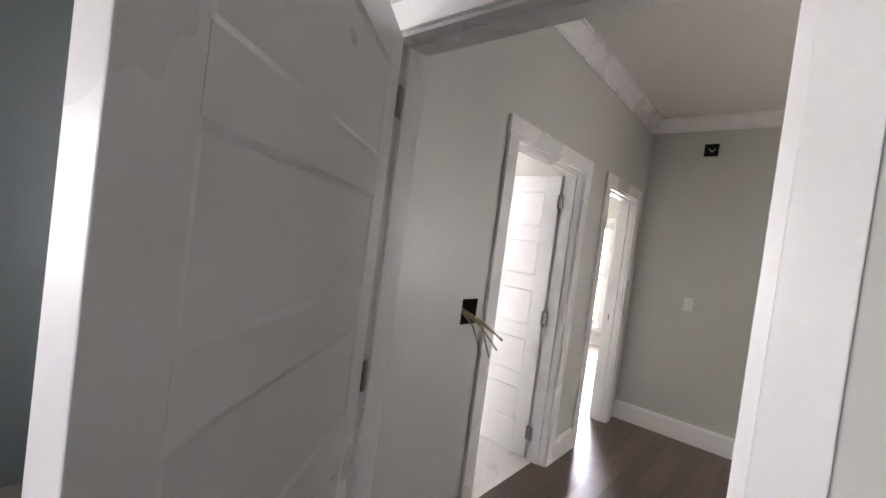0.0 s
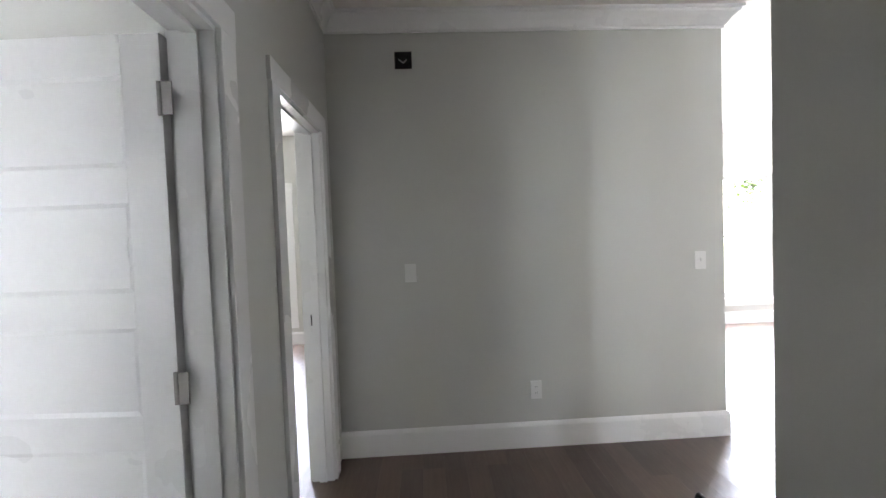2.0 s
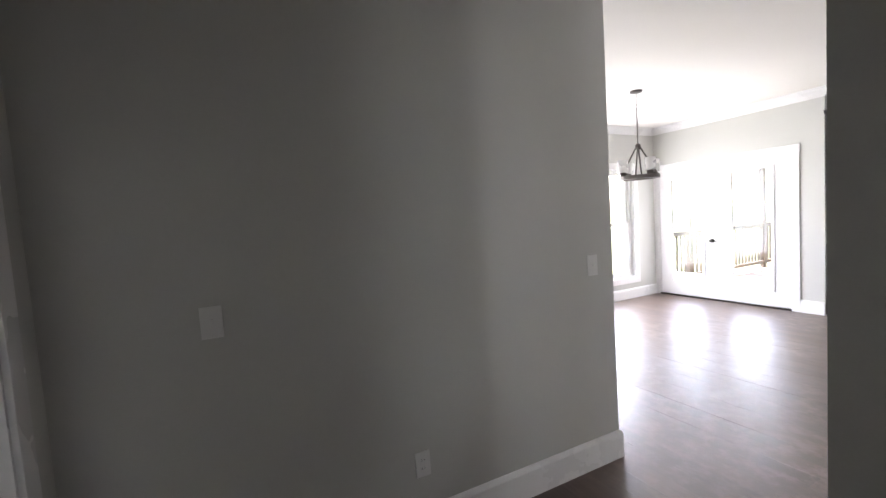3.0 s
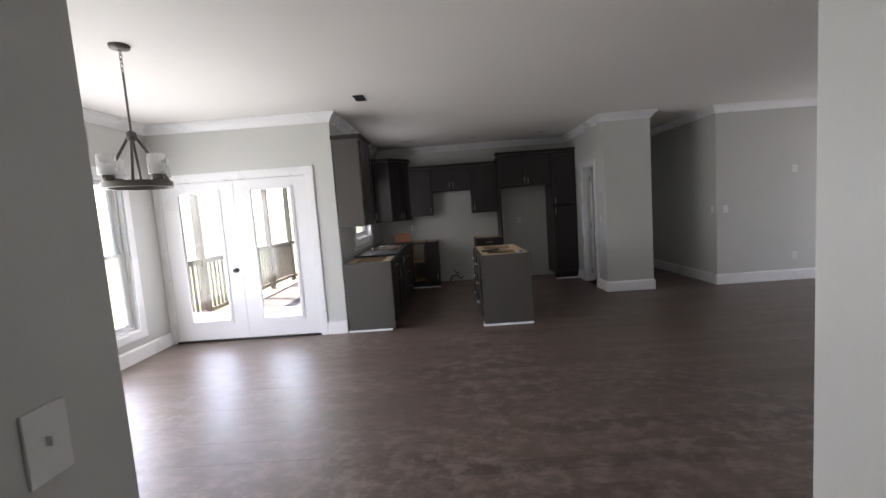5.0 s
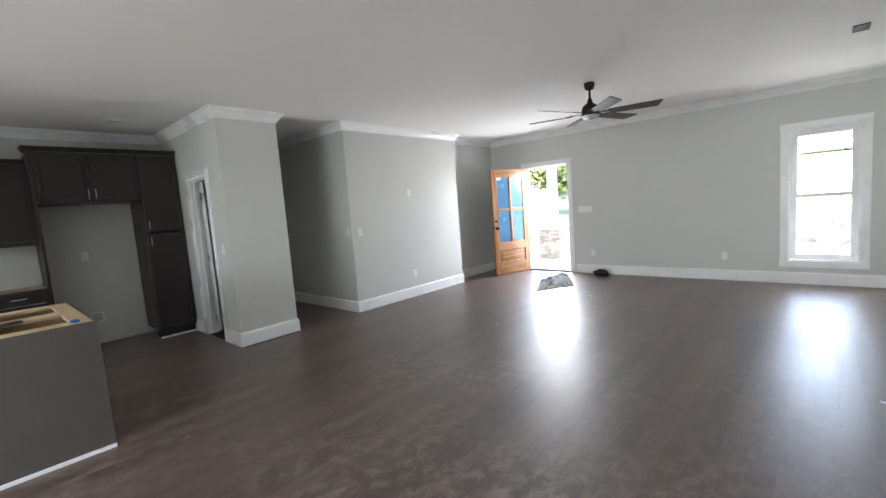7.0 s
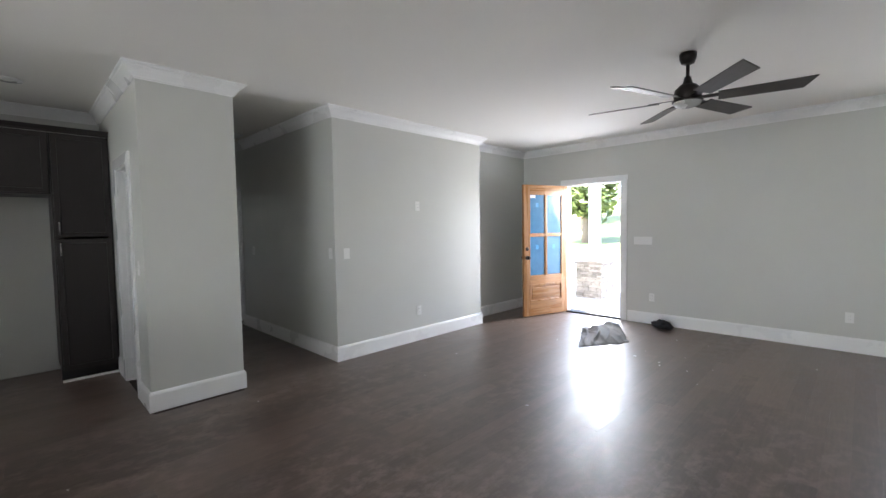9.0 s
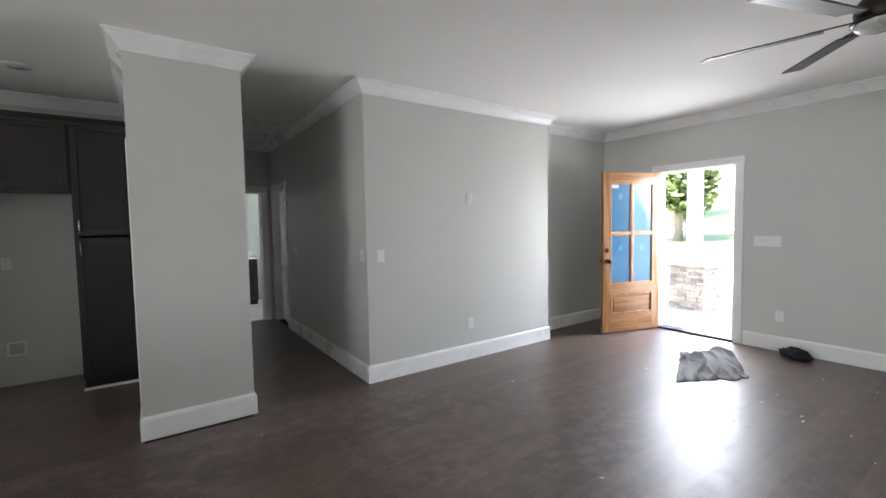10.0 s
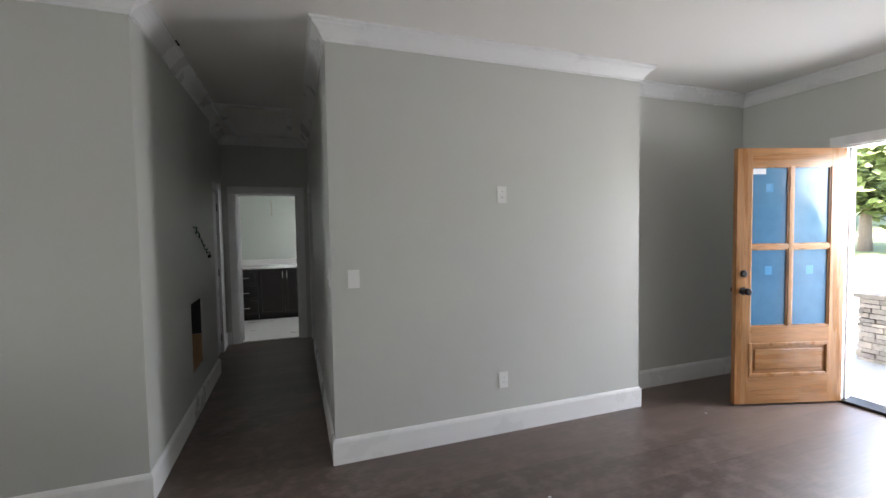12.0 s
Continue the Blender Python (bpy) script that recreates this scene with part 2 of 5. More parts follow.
M_CARD = mat("cardboard", (0.42, 0.2, 0.11), 0.9, var=0.15)
M_BULBGL = mat("frosted_lamp_glass", (0.82, 0.82, 0.8), 0.25, var=0.01, bump=0, trans=0.35)
M_FANGREY = mat("weathered_fan_blade", (0.07, 0.064, 0.060), 0.5, var=0.25, grain=20, stretch=(0.8, 8, 8), rough_var=0.05)
M_CAR = mat("white_car_paint", (0.75, 0.76, 0.77), 0.2, var=0.01, bump=0, coat=0.8)
M_TYRE = mat("tyre_rubber", (0.025, 0.025, 0.026), 0.8)
M_CARGLASS = mat("tinted_glass", (0.02, 0.025, 0.03), 0.05, bump=0)
M_SIDING = mat("house_siding", (0.6, 0.57, 0.52), 0.8, var=0.08)
M_ROOF = mat("asphalt_shingle", (0.07, 0.065, 0.06), 0.95, var=0.3)
M_BLUETARP = mat("blue_tarp", (0.02, 0.13, 0.42), 0.5)
M_BRICK = mat("red_brick_mass", (0.36, 0.16, 0.1), 0.9, var=0.2, grain=12)


def glass_mat(name, tint=(0.97, 0.99, 0.98)):
    m = bpy.data.materials.new(name)
    m.use_nodes = True
    bs = m.node_tree.nodes["Principled BSDF"]
    bs.inputs["Base Color"].default_value = (*tint, 1)
    bs.inputs["Roughness"].default_value = 0.0
    bs.inputs["IOR"].default_value = 1.45
    bs.inputs["Transmission Weight"].default_value = 1.0
    return m


M_GLASS = glass_mat("window_glass")


# ---- geometry helpers ----
def box(bm, x0, x1, y0, y1, z0, z1, bevel=0.0):
    vs = [bm.verts.new((x, y, z)) for x in (x0, x1) for y in (y0, y1) for z in (z0, z1)]
    fs = [bm.faces.new([vs[i] for i in f]) for f in
          ((0, 1, 3, 2), (4, 6, 7, 5), (0, 4, 5, 1), (2, 3, 7, 6), (0, 2, 6, 4), (1, 5, 7, 3))]
    if bevel:
        es = {e for f in fs for e in f.edges}
        bmesh.ops.bevel(bm, geom=list(es), offset=bevel, segments=2, profile=0.6, affect="EDGES")
    return bm


def boxes(*rows, bevel=0.0):
    bm = bmesh.new()
    for r in rows:
        box(bm, *r, bevel=bevel)
    return bm


def tube(bm, pts, r, seg=10, cap=True):
    """A round bar along points; r may be one radius or one for each point."""
    pts = [Vector(p) for p in pts]
    rs = r if isinstance(r, (list, tuple)) else [r] * len(pts)
    rings = []
    up = Vector((0, 0, 1))
    for i, p in enumerate(pts):
        d = (pts[min(i + 1, len(pts) - 1)] - pts[max(i - 1, 0)]).normalized()
        a = d.cross(up if abs(d.dot(up)) < 0.95 else Vector((1, 0, 0))).normalized()
        b = d.cross(a).normalized()
        rings.append([bm.verts.new(p + (a * math.cos(k * 2 * math.pi / seg) + b * math.sin(k * 2 * math.pi / seg)) * rs[i]) for k in range(seg)])
    for q, w in zip(rings, rings[1:]):
        for k in range(seg):
            f = bm.faces.new((q[k], q[(k + 1) % seg], w[(k + 1) % seg], w[k]))
            f.smooth = True
    if cap:
        bm.faces.new(rings[0][::-1])
        bm.faces.new(rings[-1])
    return bm


def lathe(bm, prof, seg=24, at=(0, 0, 0), smooth=True):
    """A turned shape from (radius, height) pairs, about a vertical axis."""
    at = Vector(at)
    rings = [[bm.verts.new(at + Vector((r * math.cos(k * 2 * math.pi / seg), r * math.sin(k * 2 * math.pi / seg), z))) for k in range(seg)] for r, z in prof]
    for q, w in zip(rings, rings[1:]):
        for k in range(seg):
            f = bm.faces.new((q[k], q[(k + 1) % seg], w[(k + 1) % seg], w[k]))
            f.smooth = smooth
    bm.faces.new(rings[0][::-1])
    bm.faces.new(rings[-1])
    return bm


def mesh_of(name, bm, material):
    me = bpy.data.meshes.new(name)
    bmesh.ops.recalc_face_normals(bm, faces=bm.faces)
    bm.to_mesh(me)
    bm.free()
    me.materials.append(material)
    return me


def part(name, bm, material, parent, label="", m=None):
    ob = new(name, mesh_of(name, bm, material))
    ob.parent = parent
    if m is not None:
        ob.matrix_basis = m
    if label:
        ob["label"] = label
    return ob


def thing(name, label, category, m=None, group="", kind=""):
    ob = new(name)
    ob.empty_display_size = 0.1
    if m is not None:
        ob.matrix_basis = m
    return tagged(ob, label, category, group, kind)


def solid(name, bm, material, label, category, kind="", group="", m=None):
    ob = new(name, mesh_of(name, bm, material))
    if m is not None:
        ob.matrix_basis = m
    return tagged(ob, label, category, group, kind)


def sweep(bm, pts, prof, closed=False):
    """A moulding: prof is (distance into the room, height) pairs; the room is on the left of the path."""
    n = len(pts)
    pts = [Vector((p[0], p[1])) for p in pts]
    cols = []
    for i in range(n):
        a = (pts[i] - pts[i - 1]).normalized() if (closed or i > 0) else None
        b = (pts[(i + 1) % n] - pts[i]).normalized() if (closed or i < n - 1) else None
        a, b = a or b, b or a
        na, nb = Vector((-a.y, a.x)), Vector((-b.y, b.x))
        k = (na + nb) / (1 + na.dot(nb)) if na.dot(nb) > -0.9 else na
        cols.append([bm.verts.new((pts[i].x + k.x * d, pts[i].y + k.y * d, z)) for d, z in prof])
    for i in range(n if closed else n - 1):
        q, w = cols[i], cols[(i + 1) % n]
        for j in range(len(prof) - 1):
            bm.faces.new((q[j], w[j], w[j + 1], q[j + 1]))
    if not closed:
        bm.faces.new(cols[0])
        bm.faces.new(cols[-1][::-1])
    return bm


def wall(name, axis, at, thick, s0, s1, holes=(), z0=0.0, z1=2.743, material=None, label="light grey-green painted drywall wall"):
    """A wall from s0 to s1 along x or y ("x": it runs along x) between at and at + thick; holes: (s0, s1, z0, z1)."""
    bm = bmesh.new()
    lo, hi = min(at, at + thick), max(at, at + thick)

    def put(a, b, c, d):
        if b - a > 1e-4 and d - c > 1e-4:
            box(bm, *((a, b, lo, hi) if axis == "x" else (lo, hi, a, b)), c, d)
    s = s0
    for h0, h1, g0, g1 in sorted(holes):
        put(s, h0, z0, z1)
        put(h0, h1, z0, g0)
        put(h0, h1, g1, z1)
        s = h1
    put(s, s1, z0, z1)
    return solid(name, bm, material or M_WALL, label, "wall", "structure")


H = 2.743
WX, SY = -4.797, -8.318        # hall cross wall, hall south wall
EX = 4.018                     # front wall
FY = -1.347                    # wall of the glazed doors
KX, KY = -5.522, 2.04           # kitchen walls
DX = -7.79                     # dining wall
LY = -5.883                    # south wall of the living room

# ---- large structure ----
D_FRONT = (-1.43, -0.51, 0.0, 2.11)
W_FRONT = (-5.42, -4.69, 0.325, 2.14)
D_FRENCH = (-7.725, -5.86, 0.0, 2.045)
W_DINE = (-4.80, -1.865, 0.34, 2.09)
W_SINK = (-0.42, 0.72, 1.12, 2.12)
W_BED = (-10.4, -9.54, 0.31, 2.04)
D_ONE = (-3.385, -2.485, 0.0, 1.995)
D_TWO = (-4.565, -3.86, 0.0, 1.995)
D_START = (-8.165, -7.195, 0.0, 2.02)
D_PANTRY = (0.455, 1.05, 0.0, 2.045)
D_BATH = (-0.935, -0.155, 0.0, 2.01)
D_SIDE = (2.74, 3.40, 0.0, 2.02)
D_CLOSET = (2.46, 3.14, 0.0, 2.0)
RX, RY = -1.09, 2.25          # set-back wall at the end of the hall
START_Y = (-8.84, -8.09)
W_START = [(c - 0.27, c + 0.27, 0.5, 2.1) for c in START_Y]
W_LAUNDRY = [(c - 0.16, c + 0.16, 0.55, 2.2) for c in (-10.43, -9.82)]
HE = 3.5                       # end of the hall
PX0, PX1 = -1.711, -0.996      # pantry block
SX = -1.62                     # hall face of the wall with the half-open door

wall("wall_front", "y", EX, 0.14, LY, 0.45, [D_FRONT, W_FRONT])
wall("wall_alcove_back", "x", 0.31, 0.14, 2.325, EX)
wall("wall_alcove_side", "y", 2.43, -0.12, 0.135, 0.31)
wall("wall_block", "x", 0.015, 0.12, 0.0, 2.43)
wall("wall_hall_east", "y", 0.0, 0.12, 0.135, HE + 0.12, [D_SIDE])
wall("wall_hall_end", "x", HE, 0.12, RX - 0.12, 0.0, [D_BATH])
wall("wall_hall_west", "y", PX1, -0.12, 0.12, RY, [(1.11, 1.50, 0.36, 0.92)])
wall("wall_hall_recess_side", "y", RX, -0.12, RY, HE, [D_CLOSET])
wall("wall_pantry_front", "x", 0.0, 0.12, PX0, PX1)
wall("wall_pantry_side", "y", PX0, 0.12, 0.12, KY, [D_PANTRY])
wall("wall_kitchen_back", "x", KY, 0.14, -5.662, PX0 + 0.12)
wall("wall_kitchen_west", "y", KX, -0.14, FY + 0.14, KY, [W_SINK])
wall("wall_glazed_doors", "x", FY, 0.14, -7.93, KX, [D_FRENCH])
wall("wall_dining", "y", DX, -0.14, -5.93, FY, [W_DINE])
wall("wall_dining_south", "x", -5.81, -0.12, DX, WX - 0.12)
wall("wall_cross", "y", WX, -0.12, SY, -5.81, [(-7.893, -7.787, 2.415, 2.521)])
wall("wall_hall_south", "x", SY, -0.12, WX - 0.12, SX + 0.12, [D_ONE, D_TWO, (-2.338, -2.218, 1.055, 1.175)])
wall("wall_start_door", "y", SX, 0.12, SY, -6.565, [D_START])
wall("wall_hall_north", "x", -6.565, 0.12, -3.535, SX + 0.12)
wall("wall_passage", "y", -3.535, 0.12, -6.445, LY)
wall("wall_living_south", "x", LY, -0.12, -3.415, EX + 0.14)
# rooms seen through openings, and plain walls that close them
# unseen far and north walls share the south wall's dark slate to cut bounce
wall("wall_start_far", "y", 4.018, 0.14, -9.9, -6.445, W_START, material=M_SLATE, label="dark slate wall of the start room")
wall("wall_start_north", "x", -6.565, 0.12, SX + 0.12, 4.018, material=M_SLATE, label="dark slate wall of the start room")
wall("wall_start_south", "x", -9.9, -0.12, SX + 0.12, 4.158, material=M_SLATE, label="dark slate wall of the start room")
wall("wall_laundry_east", "y", SX, 0.12, -11.6, SY - 0.12, W_LAUNDRY)
wall("wall_laundry_south", "x", -11.6, -0.12, -3.6, SX + 0.12)
wall("wall_bedroom_east", "y", -3.6, -0.12, -12.0, SY - 0.12)
wall("wall_bedroom_west", "y", DX, -0.14, -12.0, SY - 0.12, [W_BED])
wall("wall_bedroom_north", "x", SY - 0.12, 0.12, DX - 0.14, WX - 0.12)
wall("wall_bedroom_south", "x", -12.0, -0.12, DX - 0.14, -3.6)
wall("wall_pantry_back", "x", KY, 0.12, PX0 + 0.12, PX1 - 0.12)
wall("wall_bath_far", "x", 5.56, 0.12, -2.4, 1.0, material=M_BATH, label="pale green painted bathroom wall")
wall("wall_bath_west", "y", -2.4, -0.12, HE + 0.12, 5.68, material=M_BATH, label="pale green painted bathroom wall")
wall("wall_bath_east", "y", 1.0, 0.12, HE + 0.12, 5.68, [(3.9, 4.6, 1.2, 2.0)], material=M_BATH, label="pale green painted bathroom wall")
wall("wall_bath_near_west", "x", HE, 0.12, -2.4, RX - 0.12)
wall("wall_bath_near_east", "x", HE, 0.12, 0.12, 1.0)
wall("wall_side_room_far", "y", 2.3, 0.12, 0.45, HE, [(1.4, 2.6, 0.9, 2.0)])
wall("wall_closet_back", "y", -2.4, -0.12, KY + 0.12, HE)

solid("ceiling", boxes((-8.05, 4.3, -12.2, 5.8, H, H + 0.12)), M_CEIL, "flat white painted drywall ceiling", "ceiling", "structure")
# unseen slab: shades the dining window, left open so sun reaches the deck
solid("roof_slab", boxes((-5.65, 4.9, -12.6, 5.8, H + 0.2, H + 0.35), (-9.4, -5.65, -12.6, -0.75, H + 0.2, H + 0.35)), M_ROOF, "unseen roof slab, overhang widened to shade the dining window", "roof", "structure")

# loop of the open rooms, the room on the left of the path
LOOP = [(EX, LY), (EX, 0.31), (2.43, 0.31), (2.43, 0.015), (0.0, 0.015), (0.0, HE), (RX, HE), (RX, RY),
        (PX1, RY), (PX1, 0.0), (PX0, 0.0), (PX0, KY), (KX, KY), (KX, FY), (DX, FY), (DX, -5.81), (WX, -5.81),
        (WX, SY), (SX, SY), (SX, -6.565), (-3.535, -6.565), (-3.535, LY)]
CROWN = [(0.0, H - 0.110), (0.010, H - 0.110), (0.012, H - 0.097), (0.019, H - 0.092), (0.026, H - 0.080), (0.041, H - 0.058), (0.060, H - 0.040),
         (0.074, H - 0.030), (0.078, H - 0.018), (0.092, H - 0.014), (0.092, H - 0.0005)]
solid("trim_crown", sweep(bmesh.new(), LOOP, CROWN, True), M_TRIM, "white painted crown moulding along the ceiling", "moulding", "structure")

BASE = [(0.0, 0.0), (0.017, 0.0), (0.017, 0.140), (0.012, 0.153), (0.005, 0.162), (0.0, 0.164)]


def baseboard(*pts):
    solid("baseboard", sweep(bmesh.new(), pts, BASE), M_TRIM, "white painted baseboard along the wall", "baseboard", "structure")


baseboard((EX, LY), (EX, D_FRONT[0] - 0.1))
baseboard((EX, D_FRONT[1] + 0.1), (EX, 0.31), (2.43, 0.31), (2.43, 0.015), (0.0, 0.015), (0.0, D_SIDE[0] - 0.09))
baseboard((-1.03, HE), (RX, HE), (RX, D_CLOSET[1] + 0.09))
baseboard((RX, D_CLOSET[0] - 0.09), (RX, RY), (PX1, RY), (PX1, 0.0), (PX0, 0.0), (PX0, D_PANTRY[0] - 0.09))
baseboard((PX0, D_PANTRY[1] + 0.09), (PX0, 1.45))
baseboard((KX, FY), (D_FRENCH[1] + 0.09, FY))
baseboard((DX, FY), (DX, -5.81), (WX, -5.81), (WX, SY))
baseboard((-3.77, SY), (-3.475, SY))
baseboard((-2.395, SY), (SX, SY), (SX, -8.26))
baseboard((SX, -7.11), (SX, -6.565), (-3.535, -6.565), (-3.535, LY), (EX, LY))
baseboard((DX, SY - 0.12), (DX, -12.0))

# ---- floors under the boards ----
solid("subfloor", boxes((-7.9, 4.25, -12.1, 5.7, -0.2, -0.012)), M_GAP, "dark subfloor under the oak boards", "floor", "structure")
solid("floor_bath", boxes((-2.4, 1.0, 3.56, 5.56, -0.012, 0.004)), M_TILEW, "white tiled bathroom floor", "floor", "structure")
solid("floor_laundry", boxes((-3.58, SX, -11.58, -8.40, -0.012, 0.006)), M_TILEW, "white sheet floor of the laundry", "floor", "structure")
# start room floor is out of view, dark so it bounces little light
solid("floor_start", boxes((SX + 0.12, 4.018, -9.9, -6.565, -0.012, 0.0)), M_GREYEND, "unseen dark grey floor behind the half-open door", "floor", "structure")


# ---- doors and windows ----
def casing_bm(axis, at, d, s0, s1, z0, z1, w=0.09, t=0.018, sill=False):
    """Flat casing round an opening, on the face at; d is the way into the room, +1 or -1."""
    bm = bmesh.new()
    lo, hi = min(at, at + d * t), max(at, at + d * t)
    rows = [(s0 - w, s0, z0, z1), (s1, s1 + w, z0, z1), (s0 - w - 0.006, s1 + w + 0.006, z1, z1 + w)]
    if sill:
        rows[:2] = [(s0 - w, s0, z0, z1), (s1, s1 + w, z0, z1)]
        rows.append((s0 - w - 0.006, s1 + w + 0.006, z0 - w, z0))
    for a, b, c, e in rows:
        if axis == "x":
            box(bm, a, b, lo, hi, c, e, bevel=0.003)
        else:
            box(bm, lo, hi, a, b, c, e, bevel=0.003)
    return bm


def jamb_bm(axis, at, thick, s0, s1, z1, w=0.018, stop=True, full=False, z0=0.0):
    bm = bmesh.new()
    lo, hi = min(at, at + thick) - 0.002, max(at, at + thick) + 0.002
    mid = (lo + hi) / 2
    rows = [(s0, s0 + w, lo, hi, z0, z1), (s1 - w, s1, lo, hi, z0, z1), (s0 + w, s1 - w, lo, hi, z1 - w, z1)]
    if stop:
        rows += [(s0 + w, s0 + w + 0.012, mid - 0.02, mid + 0.02, z0, z1 - w), (s1 - w - 0.012, s1 - w, mid - 0.02, mid + 0.02, z0, z1 - w),
                 (s0 + w, s1 - w, mid - 0.02, mid + 0.02, z1 - w - 0.012, z1 - w)]
    if full:
        rows.append((s0 + w, s1 - w, lo, hi, z0, z0 + w))
    for a, b, c, d, e, f in rows:
        box(bm, *((a, b, c, d) if axis == "x" else (c, d, a, b)), e, f)
    return bm


def door_set(name, axis, at, thick, hole, label, sides=(1, -1), w=0.09):
    ob = thing(name, label, "door", kind="structure")
    s0, s1, z0, z1 = hole
    part("jamb", jamb_bm(axis, at, thick, s0, s1, z1), M_TRIM, ob)
    faces = {1: max(at, at + thick), -1: min(at, at + thick)}
    for d in sides:
        part("casing", casing_bm(axis, faces[d], d, s0 + 0.006, s1 - 0.006, z0, z1 - 0.006, w), M_TRIM, ob)
    return ob


def panel_rows(ht, n=5):
    """Heights of the rails and the panels of a leaf, from the floor up."""
    top, bot, mid = 0.11, 0.2, 0.1
    ph = (ht - top - bot - mid * (n - 1)) / n
    rails, panels, z = [], [], 0.0
    for i in range(n + 1):
        hgt = bot if i == 0 else (top if i == n else mid)
        rails.append((z, z + hgt))
        z += hgt
        if i < n:
            panels.append((z, z + ph))
            z += ph
    return rails, panels


def leaf_frame(wd, ht, st=0.11, th=0.035):
    """Stiles and rails; hinge at x = 0, runs to x = wd, thickness centred on y = 0."""
    h = th / 2
    bm = bmesh.new()
    box(bm, 0, st, -h, h, 0, ht, bevel=0.002)
    box(bm, wd - st, wd, -h, h, 0, ht, bevel=0.002)
    for a, b in panel_rows(ht)[0]:
        box(bm, st, wd - st, -h, h, a, b)
    return bm


def leaf_panel(wd, z0, z1, st=0.11, th=0.035, q=0.012):
    """One flat panel with its sloped sticking on both faces."""
    h = th / 2
    bm = boxes((st, wd - st, -h * 0.72, h * 0.72, z0, z1))
    for sgn in (1, -1):
        vo = [bm.verts.new((x, sgn * h * 0.97, zz)) for x, zz in ((st, z0), (wd - st, z0), (wd - st, z1), (st, z1))]
        vi = [bm.verts.new((x, sgn * h * 0.75, zz)) for x, zz in ((st + q, z0 + q), (wd - st - q, z0 + q), (wd - st - q, z1 - q), (st + q, z1 - q))]
        for k in range(4):
            bm.faces.new((vo[k], vo[(k + 1) % 4], vi[(k + 1) % 4], vi[k]))
    return bm


def hinge_bm(side=1):
    bm = bmesh.new()
    tube(bm, [(0, 0, -0.045), (0, 0, 0.045)], 0.007, 10)
    box(bm, -0.035 * side if side > 0 else 0, 0 if side > 0 else 0.035, -0.001, 0.002, -0.045, 0.045)
    return bm


def interior_leaf(parent, m, wd, ht, bore=True):
    leaf = part("leaf", leaf_frame(wd, ht), M_DOORW, parent, "white five-panel leaf", m)
    for z0, z1 in panel_rows(ht)[1]:
        part("panel", leaf_panel(wd, z0, z1), M_DOORW, leaf)
    for z in (0.18, ht / 2, ht - 0.18):
        part("hinge", hinge_bm(), M_HINGE, leaf, "brushed nickel hinge", pose(0.0, 0.026, z))
    if bore:
        part("bore_hole", tube(bmesh.new(), [(wd - 0.06, -0.0195, 0.93), (wd - 0.06, 0.0195, 0.93)], 0.027, 16), M_HOLE, leaf, "bare latch hole without a knob")
    return leaf


d = door_set("door_start", "y", SX, 0.12, D_START, "white cased doorway with a five-panel door half open")
interior_leaf(d, pose(-1.485, -8.135, 0.012, 0, 0, 34.5), 0.91, 1.985)
d = door_set("door_laundry", "x", SY, -0.12, D_ONE, "white cased doorway with a five-panel door opened inward")
interior_leaf(d, pose(D_ONE[0] + 0.022, SY - 0.135, 0.012, 0, 0, -94), 0.83, 1.95)
d = door_set("door_bedroom", "x", SY, -0.12, D_TWO, "white cased bedroom doorway without a door leaf in view")
part("strike_plate", boxes((D_TWO[0] + 0.018, D_TWO[0] + 0.021, SY - 0.09, SY - 0.05, 0.9, 0.96)), M_SLOT, d, "dark strike hole")
d = door_set("door_pantry", "y", PX0, 0.12, D_PANTRY, "white cased pantry doorway with its door opened inward")
interior_leaf(d, pose(PX0 + 0.135, D_PANTRY[1] - 0.03, 0.012, 0, 0, 68), 0.54, 2.0, False)
d = door_set("door_bath", "x", HE, 0.12, D_BATH, "white cased bathroom doorway with its door opened inward")
interior_leaf(d, pose(D_BATH[0] + 0.03, HE + 0.14, 0.012, 0, 0, 97), 0.72, 1.96, False)
d = door_set("door_side", "y", 0.0, 0.12, D_SIDE, "white cased doorway with its door ajar")
interior_leaf(d, pose(0.035, D_SIDE[0] + 0.022, 0.022, 0, 0, 84), 0.615, 1.97, False)
d = door_set("door_closet", "y", RX, -0.12, D_CLOSET, "white cased closed closet door in the hall")
interior_leaf(d, pose(RX - 0.03, D_CLOSET[1] - 0.022, 0.012, 0, 0, -90), 0.635, 1.965, True)


